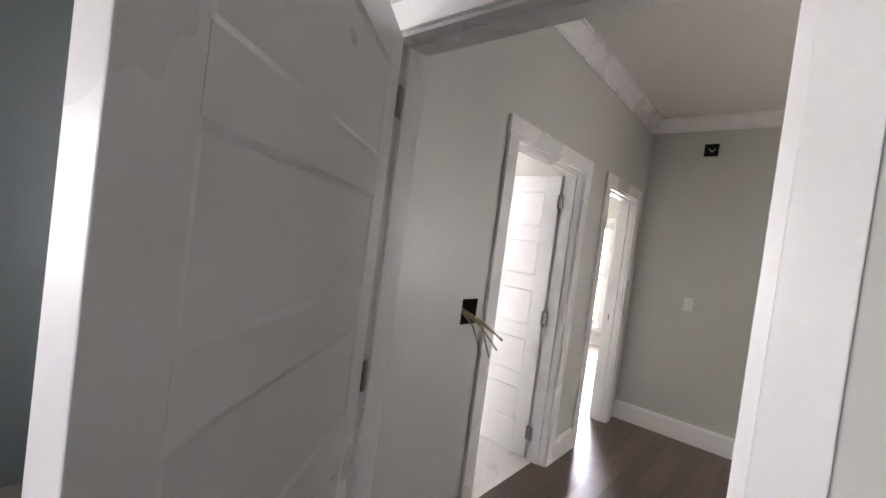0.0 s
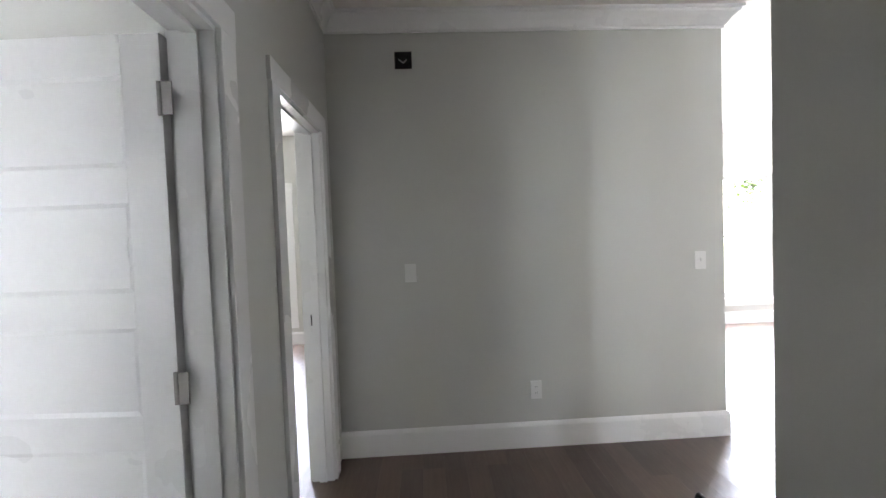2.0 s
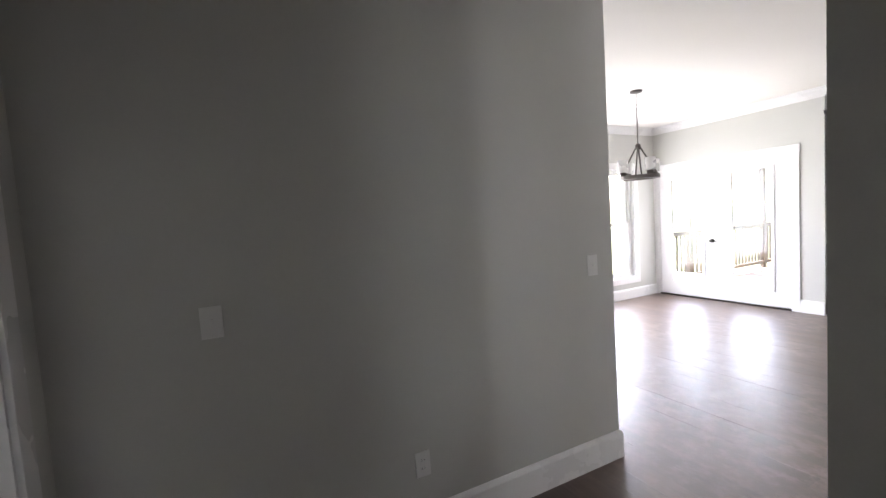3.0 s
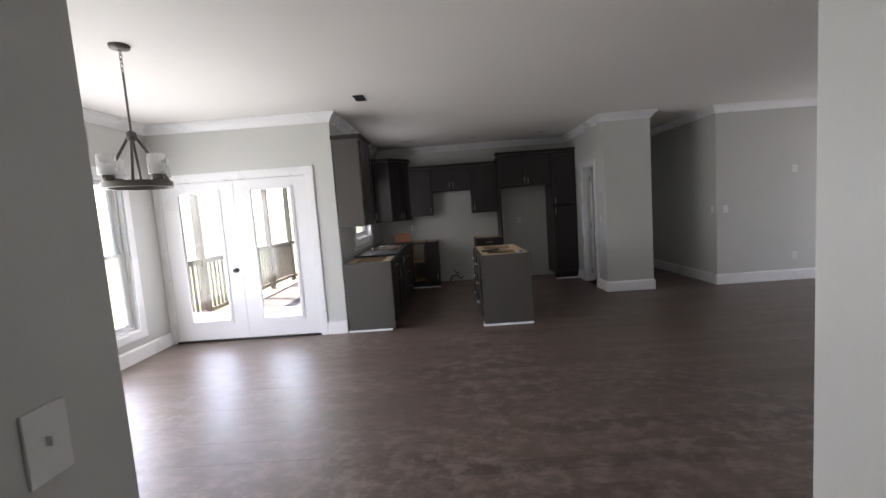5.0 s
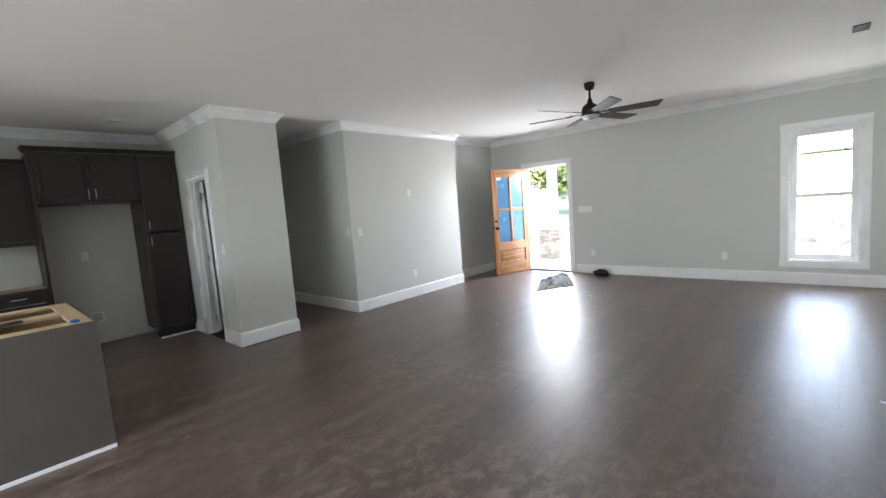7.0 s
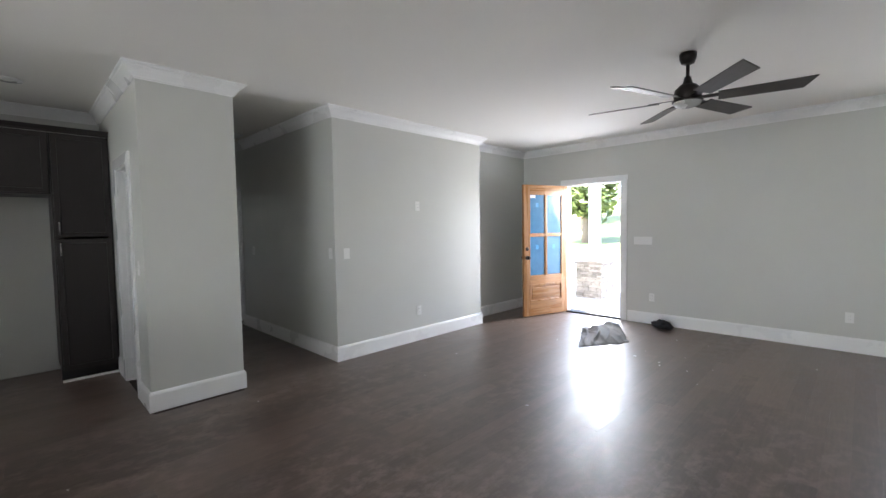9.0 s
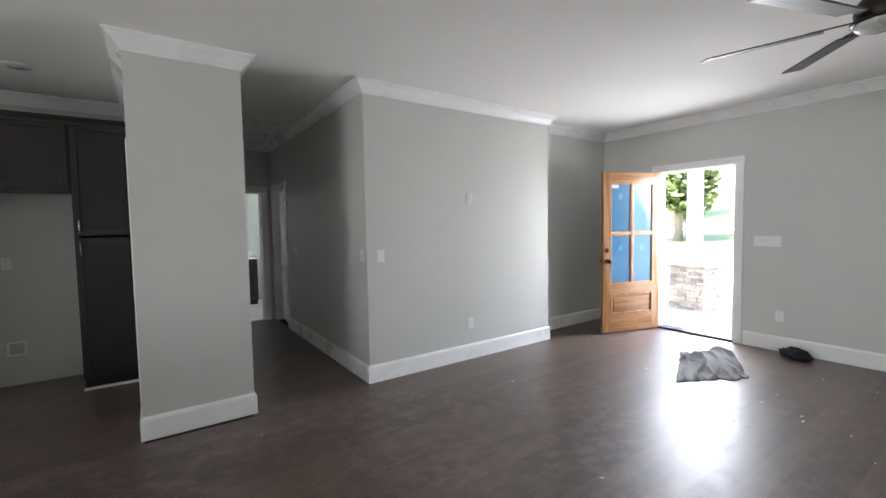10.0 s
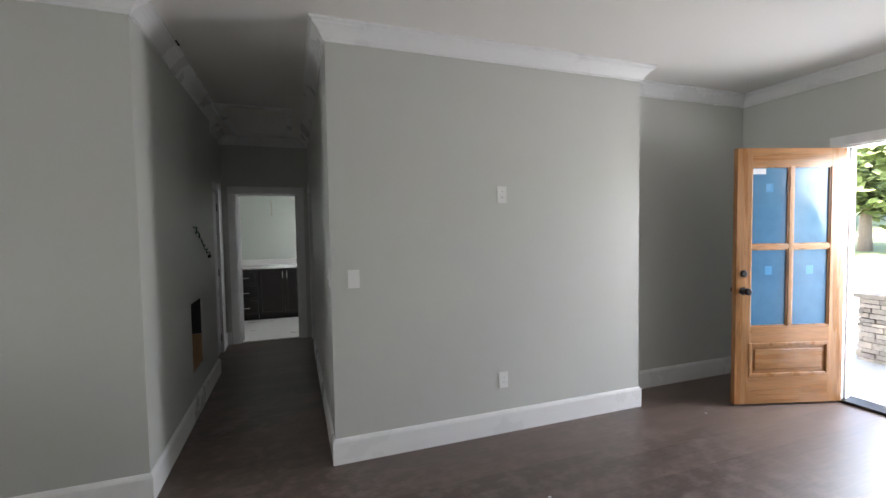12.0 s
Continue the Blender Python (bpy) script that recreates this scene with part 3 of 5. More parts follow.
def window(name, axis, at, thick, hole, label, lights=1, inside=1, rail=0.5, post=0.09):
    """Double-hung units side by side in one opening; inside: the side of the room, +1 or -1 along the wall's normal."""
    s0, s1, z0, z1 = hole
    ob = thing(name, label, "window", kind="structure")
    face = max(at, at + thick) if inside > 0 else min(at, at + thick)
    part("casing", casing_bm(axis, face, inside, s0, s1, z0, z1, sill=True), M_TRIM, ob)
    part("jamb", jamb_bm(axis, at, thick, s0, s1, z1, stop=False, full=True, z0=z0), M_TRIM, ob)
    out = face - inside * 0.085
    a0, a1 = s0 + 0.018, s1 - 0.018
    wid = (a1 - a0 - post * (lights - 1)) / lights
    lo, hi = z0 + 0.018, z1 - 0.018

    def put(nm, rows, material, lb=""):
        bm = bmesh.new()
        for p, q, c, e, g, h in rows:
            box(bm, *((p, q, c, e) if axis == "x" else (c, e, p, q)), g, h)
        return part(nm, bm, material, ob, lb)
    for i in range(lights):
        b0 = a0 + i * (wid + post)
        b1 = b0 + wid
        if i:
            put("mullion", [(b0 - post, b0, out - 0.05, out + 0.07, lo, hi)], M_TRIM)
        f = 0.03
        put("window_frame", [(b0, b0 + f, out - 0.04, out + 0.04, lo, hi), (b1 - f, b1, out - 0.04, out + 0.04, lo, hi),
                             (b0 + f, b1 - f, out - 0.04, out + 0.04, lo, lo + f), (b0 + f, b1 - f, out - 0.04, out + 0.04, hi - f, hi)], M_TRIM)
        zm = lo + (hi - lo) * rail
        for nm, g, h, o in (("lower_sash", lo + f, zm + 0.02, out + inside * 0.016), ("upper_sash", zm - 0.02, hi - f, out - inside * 0.016)):
            c, w = 0.014, 0.042
            l, r = b0 + f, b1 - f
            put(nm, [(l, l + w, o - c, o + c, g, h), (r - w, r, o - c, o + c, g, h), (l + w, r - w, o - c, o + c, g, g + w), (l + w, r - w, o - c, o + c, h - w, h)], M_TRIM)
            pane = put("pane", [(l + w, r - w, o - 0.003, o + 0.003, g + w, h - w)], M_GLASS, "clear glass pane")
            pane.visible_shadow = False
    return ob


window("window_front", "y", EX, 0.14, W_FRONT, "white double-hung window with flat white casing", 1, -1)
window("window_dining", "y", DX, -0.14, W_DINE, "white triple double-hung window with flat white casing", 3, 1)
window("window_sink", "y", KX, -0.14, W_SINK, "white window over the kitchen sink cabinet", 1, 1)
# start room windows are out of view, added only to let light in
for i, hole in enumerate(W_START):
    window("added_window_start_%d" % (i + 1), "y", 4.018, 0.14, hole, "unseen narrow window added to light the start room", 1, -1)
# laundry windows are out of view, placed to shape light on the cross wall
for i, hole in enumerate(W_LAUNDRY):
    window("added_window_laundry_%d" % (i + 1), "y", SX, 0.12, hole, "unseen narrow window added to light the laundry", 1, -1)
# bathroom and side room windows are unseen openings added for daylight
window("added_window_bath", "y", 1.0, 0.12, (3.9, 4.6, 1.2, 2.0), "unseen small window added to light the bathroom", 1, -1)
window("added_window_side_room", "y", 2.3, 0.12, (1.4, 2.6, 0.9, 2.0), "unseen window added to light the side room", 1, -1)
window("window_bedroom", "y", DX, -0.14, W_BED, "white double-hung bedroom window with flat white casing", 1, 1)

# glazed double doors
fr = thing("door_glazed", "white double doors with full glass to the deck, closed", "door", kind="structure")
part("jamb", jamb_bm("x", FY, 0.14, D_FRENCH[0], D_FRENCH[1], D_FRENCH[3], stop=False), M_TRIM, fr)
part("casing", casing_bm("x", FY, -1, D_FRENCH[0], D_FRENCH[1], 0, D_FRENCH[3] - 0.004, 0.088), M_TRIM, fr)
part("threshold", boxes((D_FRENCH[0], D_FRENCH[1], FY - 0.012, FY + 0.15, 0.0, 0.022), bevel=0.004), M_BRONZE, fr, "dark metal threshold")
mid_x = (D_FRENCH[0] + D_FRENCH[1]) / 2
for x0, x1, act in ((D_FRENCH[0] + 0.02, mid_x - 0.002, True), (mid_x + 0.002, D_FRENCH[1] - 0.02, False)):
    st = 0.205
    g0, g1, b0, b1 = x0 + st, x1 - st, 0.256, 1.888
    y0, y1 = FY + 0.012, FY + 0.056
    leaf = part("leaf", boxes((x0, g0, y0, y1, 0.025, 2.022), (g1, x1, y0, y1, 0.025, 2.022), (g0, g1, y0, y1, 0.025, b0), (g0, g1, y0, y1, b1, 2.022)), M_DOORW, fr, "white glazed leaf")
    part("glazing_bead", boxes((g0 - 0.03, g0 + 0.008, y0 - 0.012, y0 - 0.001, b0 - 0.03, b1 + 0.03), (g1 - 0.008, g1 + 0.03, y0 - 0.012, y0 - 0.001, b0 - 0.03, b1 + 0.03),
                                (g0 + 0.008, g1 - 0.008, y0 - 0.012, y0 - 0.001, b0 - 0.03, b0 + 0.008), (g0 + 0.008, g1 - 0.008, y0 - 0.012, y0 - 0.001, b1 - 0.008, b1 + 0.03), bevel=0.003), M_DOORW, leaf)
    pn = part("pane", boxes((g0, g1, FY + 0.03, FY + 0.038, b0, b1)), M_GLASS, leaf, "clear glass pane")
    pn.visible_shadow = False
    if act:
        kb = bmesh.new()
        kx = x1 - 0.065
        tube(kb, [(kx, y0, 0.9), (kx, y0 - 0.012, 0.9)], 0.03, 16)
        tube(kb, [(kx, y0 - 0.012, 0.9), (kx, y0 - 0.035, 0.9), (kx, y0 - 0.045, 0.9), (kx, y0 - 0.065, 0.9)], [0.012, 0.012, 0.026, 0.022], 16)
        part("knob", kb, M_BRONZE, leaf, "dark bronze knob")
        part("deadbolt", tube(bmesh.new(), [(kx, y0, 1.02), (kx, y0 - 0.014, 1.02)], 0.026, 16), M_NICKEL, leaf, "round deadbolt")

# front door, open inward
fd = thing("door_front", "varnished wooden front door with four filmed panes, standing open", "door", kind="structure")
part("jamb", jamb_bm("y", EX, 0.14, D_FRONT[0], D_FRONT[1], D_FRONT[3], stop=True), M_TRIM, fd)
part("casing", casing_bm("y", EX, -1, D_FRONT[0], D_FRONT[1], 0, D_FRONT[3] - 0.004, 0.08), M_TRIM, fd)
part("threshold", boxes((EX - 0.01, EX + 0.17, D_FRONT[0], D_FRONT[1], 0.0, 0.025), bevel=0.005), M_BRONZE, fd, "dark metal sill")
LW, LH = 0.915, 2.07
leaf_m = pose(EX - 0.004, D_FRONT[1] - 0.012, 0.018, 0, 0, 163.5)
lf = part("leaf", boxes((0, 0.125, -0.022, 0.022, 0, LH), (LW - 0.125, LW, -0.022, 0.022, 0, LH), bevel=0.003), M_OAKDOOR, fd, "varnished wooden leaf", leaf_m)
RAILS = [(0.0, 0.235), (0.49, 0.635), (1.925, LH)]
for a, b in RAILS:
    part("rail", boxes((0.125, LW - 0.125, -0.022, 0.022, a, b)), M_OAKH, lf)
part("glazing_bar", boxes((LW / 2 - 0.018, LW / 2 + 0.018, -0.02, 0.02, 0.635, 1.925), bevel=0.004), M_OAKDOOR, lf)
for x0, x1 in ((0.125, LW / 2 - 0.018), (LW / 2 + 0.018, LW - 0.125)):
    part("glazing_bar", boxes((x0, x1, -0.02, 0.02, 1.265, 1.30), bevel=0.004), M_OAKH, lf)
    for z0, z1 in ((0.635, 1.265), (1.30, 1.925)):
        pn = part("pane", boxes((x0, x1, -0.004, 0.004, z0, z1)), M_FILM, lf, "pane covered with blue protective film")
        part("bead", boxes((x0, x0 + 0.01, -0.014, 0.014, z0, z1), (x1 - 0.01, x1, -0.014, 0.014, z0, z1), (x0 + 0.01, x1 - 0.01, -0.014, 0.014, z0, z0 + 0.01), (x0 + 0.01, x1 - 0.01, -0.014, 0.014, z1 - 0.01, z1)), M_OAKDOOR, lf)
        for s in (0.0045, -0.0045):
            part("film_print", boxes(((x0 + x1) / 2 - 0.03, (x0 + x1) / 2 + 0.03, min(s, s * 1.2), max(s, s * 1.2), z0 + 0.42, z0 + 0.49)), M_FILM_MARK, lf, "small printed mark on the film")
part("tag", boxes((LW - 0.125 - 0.012 - 0.11, LW - 0.125 - 0.012, -0.007, 0.007, 1.865, 1.91)), M_TAPE, lf, "white paper tag")
pb = bmesh.new()
box(pb, 0.125, LW - 0.125, -0.008, 0.008, 0.235, 0.49)
box(pb, 0.17, LW - 0.17, -0.017, 0.017, 0.28, 0.445, bevel=0.008)
part("raised_panel", pb, M_OAKH, lf)
for sgn in (1, -1):
    part("panel_moulding", boxes(*[(a, b, min(sgn * 0.008, sgn * 0.027), max(sgn * 0.008, sgn * 0.027), c, e) for a, b, c, e in
         ((0.113, 0.14, 0.223, 0.502), (LW - 0.14, LW - 0.113, 0.223, 0.502), (0.14, LW - 0.14, 0.223, 0.25), (0.14, LW - 0.14, 0.475, 0.502))], bevel=0.004), M_OAKDOOR, lf)
    kb = bmesh.new()
    kx = LW - 0.06
    tube(kb, [(kx, sgn * 0.022, 0.93), (kx, sgn * 0.03, 0.93)], 0.032, 18)
    tube(kb, [(kx, sgn * 0.03, 0.93), (kx, sgn * 0.05, 0.93), (kx, sgn * 0.056, 0.93), (kx, sgn * 0.085, 0.93), (kx, sgn * 0.09, 0.93)], [0.012, 0.012, 0.027, 0.027, 0.018], 18)
    part("knob", kb, M_BRONZE, lf, "dark bronze knob")
    part("deadbolt", tube(bmesh.new(), [(kx, sgn * 0.022, 1.07), (kx, sgn * 0.034, 1.07), (kx, sgn * 0.038, 1.07)], [0.028, 0.028, 0.02], 18), M_BRONZE, lf, "bronze deadbolt")

# ---- kitchen ----
def shaker(wd, ht, th=0.02, st=0.058):
    """A framed door: x from 0, front at y = -th, back at y = 0; the middle is sunk behind a narrow chamfer."""
    bm = boxes((0, wd, -th, 0, 0, ht))
    bmesh.ops.recalc_face_normals(bm, faces=bm.faces)
    front = min(bm.faces, key=lambda f: f.calc_center_median().y)
    edges = list(front.edges)
    bmesh.ops.inset_region(bm, faces=[front], thickness=st, depth=0.0)
    bmesh.ops.inset_region(bm, faces=[front], thickness=0.003, depth=0.0)
    for v in front.verts:
        v.co.y += th * 0.5
    bmesh.ops.bevel(bm, geom=[e for e in edges if e.is_valid], offset=0.0015, segments=1, affect="EDGES")
    return bm


def pull_bm(ln=0.12, upright=True):
    bm = bmesh.new()
    h = ln / 2
    pts = [(0, 0, -h), (0, -0.028, -h + 0.008), (0, -0.03, 0), (0, -0.028, h - 0.008), (0, 0, h)]
    if not upright:
        pts = [(z, y, 0) for x, y, z in pts]
    return tube(bm, pts, 0.0065, 8)


def cabinet(name, label, m, wd, z0, z1, depth, doors=1, drawer=0.0, hinge="l", pull="bottom", toe=0.0, open_front=False, open_top=False,
            body_mat=None, group="", door_split=None, drawers=0, no_doors=False):
    """Local frame: front at y = 0 facing -y, width along x from 0, body to y = depth."""
    ob = thing(name, label, "cabinet", m, group)
    bmat = body_mat or M_GREY
    t = 0.018
    zb = z0 + toe
    rows = [(0, t, 0, depth, zb, z1), (wd - t, wd, 0, depth, zb, z1), (t, wd - t, depth - t, depth, zb, z1), (t, wd - t, 0, depth, zb, zb + t)]
    if not open_top:
        rows.append((t, wd - t, 0, depth, z1 - t, z1))
    part("body", boxes(*rows), bmat, ob)
    # face frame
    f = 0.035
    part("face_frame", boxes((0.0, f, -0.019, -0.001, zb, z1), (wd - f, wd, -0.019, -0.001, zb, z1), (f, wd - f, -0.019, -0.001, zb, zb + f), (f, wd - f, -0.019, -0.001, z1 - f, z1)), M_GREY, ob)
    if open_top:
        part("front_rail", boxes((t + 0.005, wd - t - 0.005, 0.0, 0.09, z1 - t - 0.001, z1 - 0.001)), M_PLY, ob, "raw plywood top rail")
        part("rear_rail", boxes((t + 0.005, wd - t - 0.005, depth - 0.11, depth - t - 0.005, z1 - t - 0.001, z1 - 0.001)), M_PLY, ob, "raw plywood top rail")
        part("lining", boxes((t, t + 0.004, 0.0, depth - t, zb + t, z1 - 0.002), (wd - t - 0.004, wd - t, 0.0, depth - t, zb + t, z1 - 0.002), (t, wd - t, depth - t - 0.004, depth - t, zb + t, z1 - 0.002)), M_PLY, ob, "raw plywood lining")
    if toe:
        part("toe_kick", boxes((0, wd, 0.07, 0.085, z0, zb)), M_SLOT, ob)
    if open_front:
        part("shelf", boxes((t + 0.005, wd - t - 0.005, 0.02, depth - t - 0.005, (zb + z1) / 2, (zb + z1) / 2 + t)), M_PLY, ob, "raw plywood shelf")
        part("floor_panel", boxes((t + 0.005, wd - t - 0.005, 0.0, depth - t - 0.005, zb + t, zb + t + 0.004)), M_PLY, ob, "raw plywood floor")
        return ob
    g = 0.012
    top = z1 - g
    if drawers:
        dh = (z1 - zb - 2 * g) / drawers
        for k in range(drawers):
            dr = part("drawer_front", shaker(wd - 2 * g, dh - 0.006, st=0.045), M_GREY, ob, "", pose(g, -0.02, zb + g + k * dh))
            part("handle", pull_bm(0.12, False), M_NICKEL, dr, "brushed nickel pull", pose((wd - 2 * g) / 2, -0.02, dh / 2))
        return ob
    if drawer:
        dr = part("drawer_front", shaker(wd - 2 * g, drawer, st=0.04), M_GREY, ob, "", pose(g, -0.02, top - drawer))
        part("handle", pull_bm(0.12, False), M_NICKEL, dr, "brushed nickel pull", pose((wd - 2 * g) / 2, -0.02, drawer / 2))
        top -= drawer + 0.012
    spans = [(zb + g, top)] if not door_split else [(zb + g, door_split - 0.01), (door_split + 0.01, top)]
    for si, (a, b) in enumerate(spans):
        dw = (wd - 2 * g - 0.006 * (doors - 1)) / doors
        for k in range(doors):
            dr = part("door", shaker(dw, b - a), M_GREY, ob, "", pose(g + k * (dw + 0.006), -0.02, a))
            right = (k == 0 and doors == 2) or (doors == 1 and hinge == "l")
            hx = dw - 0.03 if right else 0.03
            pz = 0.09 if pull == "bottom" else (b - a) - 0.09
            if door_split:
                pz = (b - a) - 0.09 if si == 0 else 0.09
            part("handle", pull_bm(), M_NICKEL, dr, "brushed nickel pull", pose(hx, -0.02, pz))
    return ob


KB = KY - 0.012   # back of the cabinets on the back wall
# back wall, from the west corner
cabinet("wall_cabinet", "dark grey stained wall cabinet beside the range space", pose(-4.885, KB - 0.31, 0), 0.45, 1.372, 2.28, 0.31, hinge="l", group="wall cabinets")
cabinet("hood_cabinet", "short dark grey stained cabinet over the range space", pose(-4.432, KB - 0.31, 0), 0.76, 1.828, 2.28, 0.31, doors=2, group="wall cabinets")
cabinet("wall_cabinet", "dark grey stained wall cabinet beside the refrigerator space", pose(-3.669, KB - 0.31, 0), 0.525, 1.365, 2.28, 0.31, hinge="r", group="wall cabinets")
rc = cabinet("refrigerator_cabinet", "deep dark grey cabinet over the empty refrigerator space", pose(-3.125, KB - 0.56, 0), 0.96, 1.818, 2.40, 0.60, doors=2, group="wall cabinets")
cabinet("tall_cabinet", "tall dark grey stained pantry cabinet on a white base strip", pose(-2.162, KB - 0.56, 0), 0.445, 0.0, 2.40, 0.56, toe=0.1, hinge="r", door_split=1.40)
cabinet("base_cabinet", "dark grey base cabinet missing its drawer and doors", pose(-4.915, KB - 0.56, 0), 0.29, 0.0, 0.88, 0.60, toe=0.1, open_front=True, open_top=True)
cabinet("base_cabinet", "narrow dark grey base cabinet without countertop", pose(-4.62, KB - 0.56, 0), 0.24, 0.0, 0.88, 0.60, toe=0.1, open_top=True)
cabinet("base_cabinet", "dark grey base cabinet without countertop beside refrigerator space", pose(-3.655, KB - 0.56, 0), 0.495, 0.0, 0.88, 0.60, toe=0.1, drawer=0.14, hinge="r", open_top=True)
part("tall_panel", boxes((-0.032, -0.003, -0.018, 0.56, 0.0, 2.40)), M_GREY, rc, "dark grey tall end panel")
# west wall
WB = KX + 0.012
west = lambda y, dep: pose(WB + dep, y, 0, 0, 0, 90)
cabinet("wall_cabinet", "dark grey wall cabinet with a taupe end panel", west(FY + 0.024, 0.30), 0.64, 1.345, 2.41, 0.30, doors=1, hinge="l", group="wall cabinets")
solid("end_panel", boxes((WB, WB + 0.32, FY + 0.004, FY + 0.022, 1.34, 2.41), bevel=0.001), M_GREYEND, "taupe finished end panel of the wall cabinet", "panel")
# diagonal corner cabinet
cc = thing("corner_cabinet", "tall dark grey diagonal corner wall cabinet", "cabinet", group="wall cabinets")
c0, c1 = 1.315, 2.43
fp = [(WB, KB), (WB, KB - 0.72), (WB + 0.31, KB - 0.72), (-4.89, KB - 0.33), (-4.89, KB)]
bm = bmesh.new()
lo_v = [bm.verts.new((x, y, c0)) for x, y in fp]
hi_v = [bm.verts.new((x, y, c1)) for x, y in fp]
bm.faces.new(lo_v)
bm.faces.new(hi_v)
for k in range(5):
    bm.faces.new((lo_v[k], lo_v[(k + 1) % 5], hi_v[(k + 1) % 5], hi_v[k]))
part("body", bm, M_GREY, cc)
ax, ay, bx, by = WB + 0.31, KB - 0.72, -4.89, KB - 0.33
dl = math.hypot(bx - ax, by - ay)
dang = math.degrees(math.atan2(by - ay, bx - ax))
dr = part("door", shaker(dl / 2 - 0.006, c1 - c0 - 0.03), M_GREY, cc, "", pose(ax, ay, c0 + 0.015, 0, 0, dang) @ pose(0.004, -0.002, 0))
part("handle", pull_bm(), M_NICKEL, dr, "brushed nickel pull", pose(dl / 2 - 0.036, -0.02, 0.09))
dr = part("door", shaker(dl / 2 - 0.006, c1 - c0 - 0.03), M_GREY, cc, "", pose(ax, ay, c0 + 0.015, 0, 0, dang) @ pose(dl / 2 + 0.002, -0.002, 0))
part("handle", pull_bm(), M_NICKEL, dr, "brushed nickel pull", pose(0.03, -0.02, 0.09))

CABCROWN = [(0.0, 0.0), (0.01, 0.0), (0.014, 0.018), (0.034, 0.04), (0.04, 0.055), (0.0, 0.055)]


def cab_crown(pts, z):
    # the moulding stands out to the left of the path
    solid("cabinet_crown", sweep(bmesh.new(), pts, [(d, z + h) for d, h in CABCROWN]), M_GREY, "dark grey crown moulding on top of the cabinets", "moulding")


cab_crown([(-1.715, KB - 0.582), (-3.157, KB - 0.582), (-3.157, KB - 0.34)], 2.402)
cab_crown([(-3.16, KB - 0.332), (-4.885, KB - 0.332)], 2.282)
cab_crown([(-4.885, KB - 0.002), (-4.885, KB - 0.33), (WB + 0.31, KB - 0.725), (WB + 0.002, KB - 0.725)], 2.432)
cab_crown([(WB + 0.322, FY + 0.67), (WB + 0.322, FY + 0.002), (WB - 0.01, FY + 0.002)], 2.412)

W0 = FY + 0.02
cabinet("base_cabinet", "dark grey base cabinet without countertop, taupe end panel", west(W0 + 0.004, 0.58), 0.60, 0.0, 0.88, 0.58, toe=0.1, drawer=0.14, hinge="l", pull="top", open_top=True)
solid("base_end_panel", boxes((WB - 0.005, WB + 0.60, W0 - 0.018, W0, 0.02, 0.882), bevel=0.001), M_GREYEND, "taupe finished end panel of the base cabinet", "panel")
solid("shoe_strip", boxes((WB, WB + 0.56, W0 - 0.032, W0 - 0.018, 0.0, 0.022), bevel=0.003), M_TRIM, "white shoe moulding at the cabinet base", "trim")
cabinet("sink_cabinet", "dark grey sink base cabinet without countertop", west(W0 + 0.61, 0.58), 0.92, 0.0, 0.88, 0.58, toe=0.1, doors=2, pull="top", open_top=True)
cabinet("drawer_cabinet", "dark grey three-drawer base cabinet without countertop", west(W0 + 1.535, 0.58), 0.55, 0.0, 0.88, 0.58, toe=0.1, drawers=3, open_top=True)
cabinet("corner_base_cabinet", "dark grey corner base cabinet without countertop", west(W0 + 2.09, 0.58), 1.15, 0.0, 0.88, 0.58, toe=0.1, doors=1, open_top=True, no_doors=True)
solid("shoe_strip", boxes((-2.162, -1.717, KB - 0.60, KB - 0.582, 0.0, 0.022), bevel=0.003), M_TRIM, "white shoe moulding at the cabinet base", "trim")
solid("shoe_strip", boxes((-4.915, -4.38, KB - 0.60, KB - 0.582, 0.0, 0.022), bevel=0.003), M_TRIM, "white shoe moulding at the cabinet base", "trim")

bs = thing("backsplash", "glazed light grey subway tile splashback on the kitchen wall", "backsplash", pose(KX, 0, 0))
part("mortar_bed", boxes((0.0005, 0.004, FY + 0.022, KY - 0.01, 0.885, 1.12), (0.0005, 0.004, FY + 0.022, W_SINK[0] - 0.1, 1.12, 1.34), (0.0005, 0.004, W_SINK[1] + 0.1, KY - 0.01, 1.12, 1.34)), M_GROUT, bs)
tile_me = mesh_of("tile", boxes((0.004, 0.011, 0.0015, 0.1505, 0.0015, 0.0735), bevel=0.0015), M_SPLASH)
half_me = mesh_of("tile", boxes((0.004, 0.011, 0.0015, 0.0745, 0.0015, 0.0735), bevel=0.0015), M_SPLASH)
for row in range(6):
    z = 0.886 + row * 0.0755
    ty = FY + 0.024
    if row % 2:
        o = new("tile", half_me)
        o.parent, o.matrix_basis = bs, pose(0, ty, z)
        ty += 0.076
    while ty + 0.152 < KY - 0.01:
        if not (z + 0.07 > 1.03 and W_SINK[0] - 0.26 < ty < W_SINK[1] + 0.1):
            o = new("tile", tile_me)
            o.parent, o.matrix_basis = bs, pose(0, ty, z)
        ty += 0.152

# pantry shelves
for z in (0.42, 0.83, 1.18, 1.48, 1.80):
    solid("pantry_shelf", boxes((PX1 - 0.40, PX1 - 0.123, 0.20, KY - 0.005, z, z + 0.02), bevel=0.002), M_TRIM, "white painted shelf inside the pantry", "shelf", group="pantry shelves")

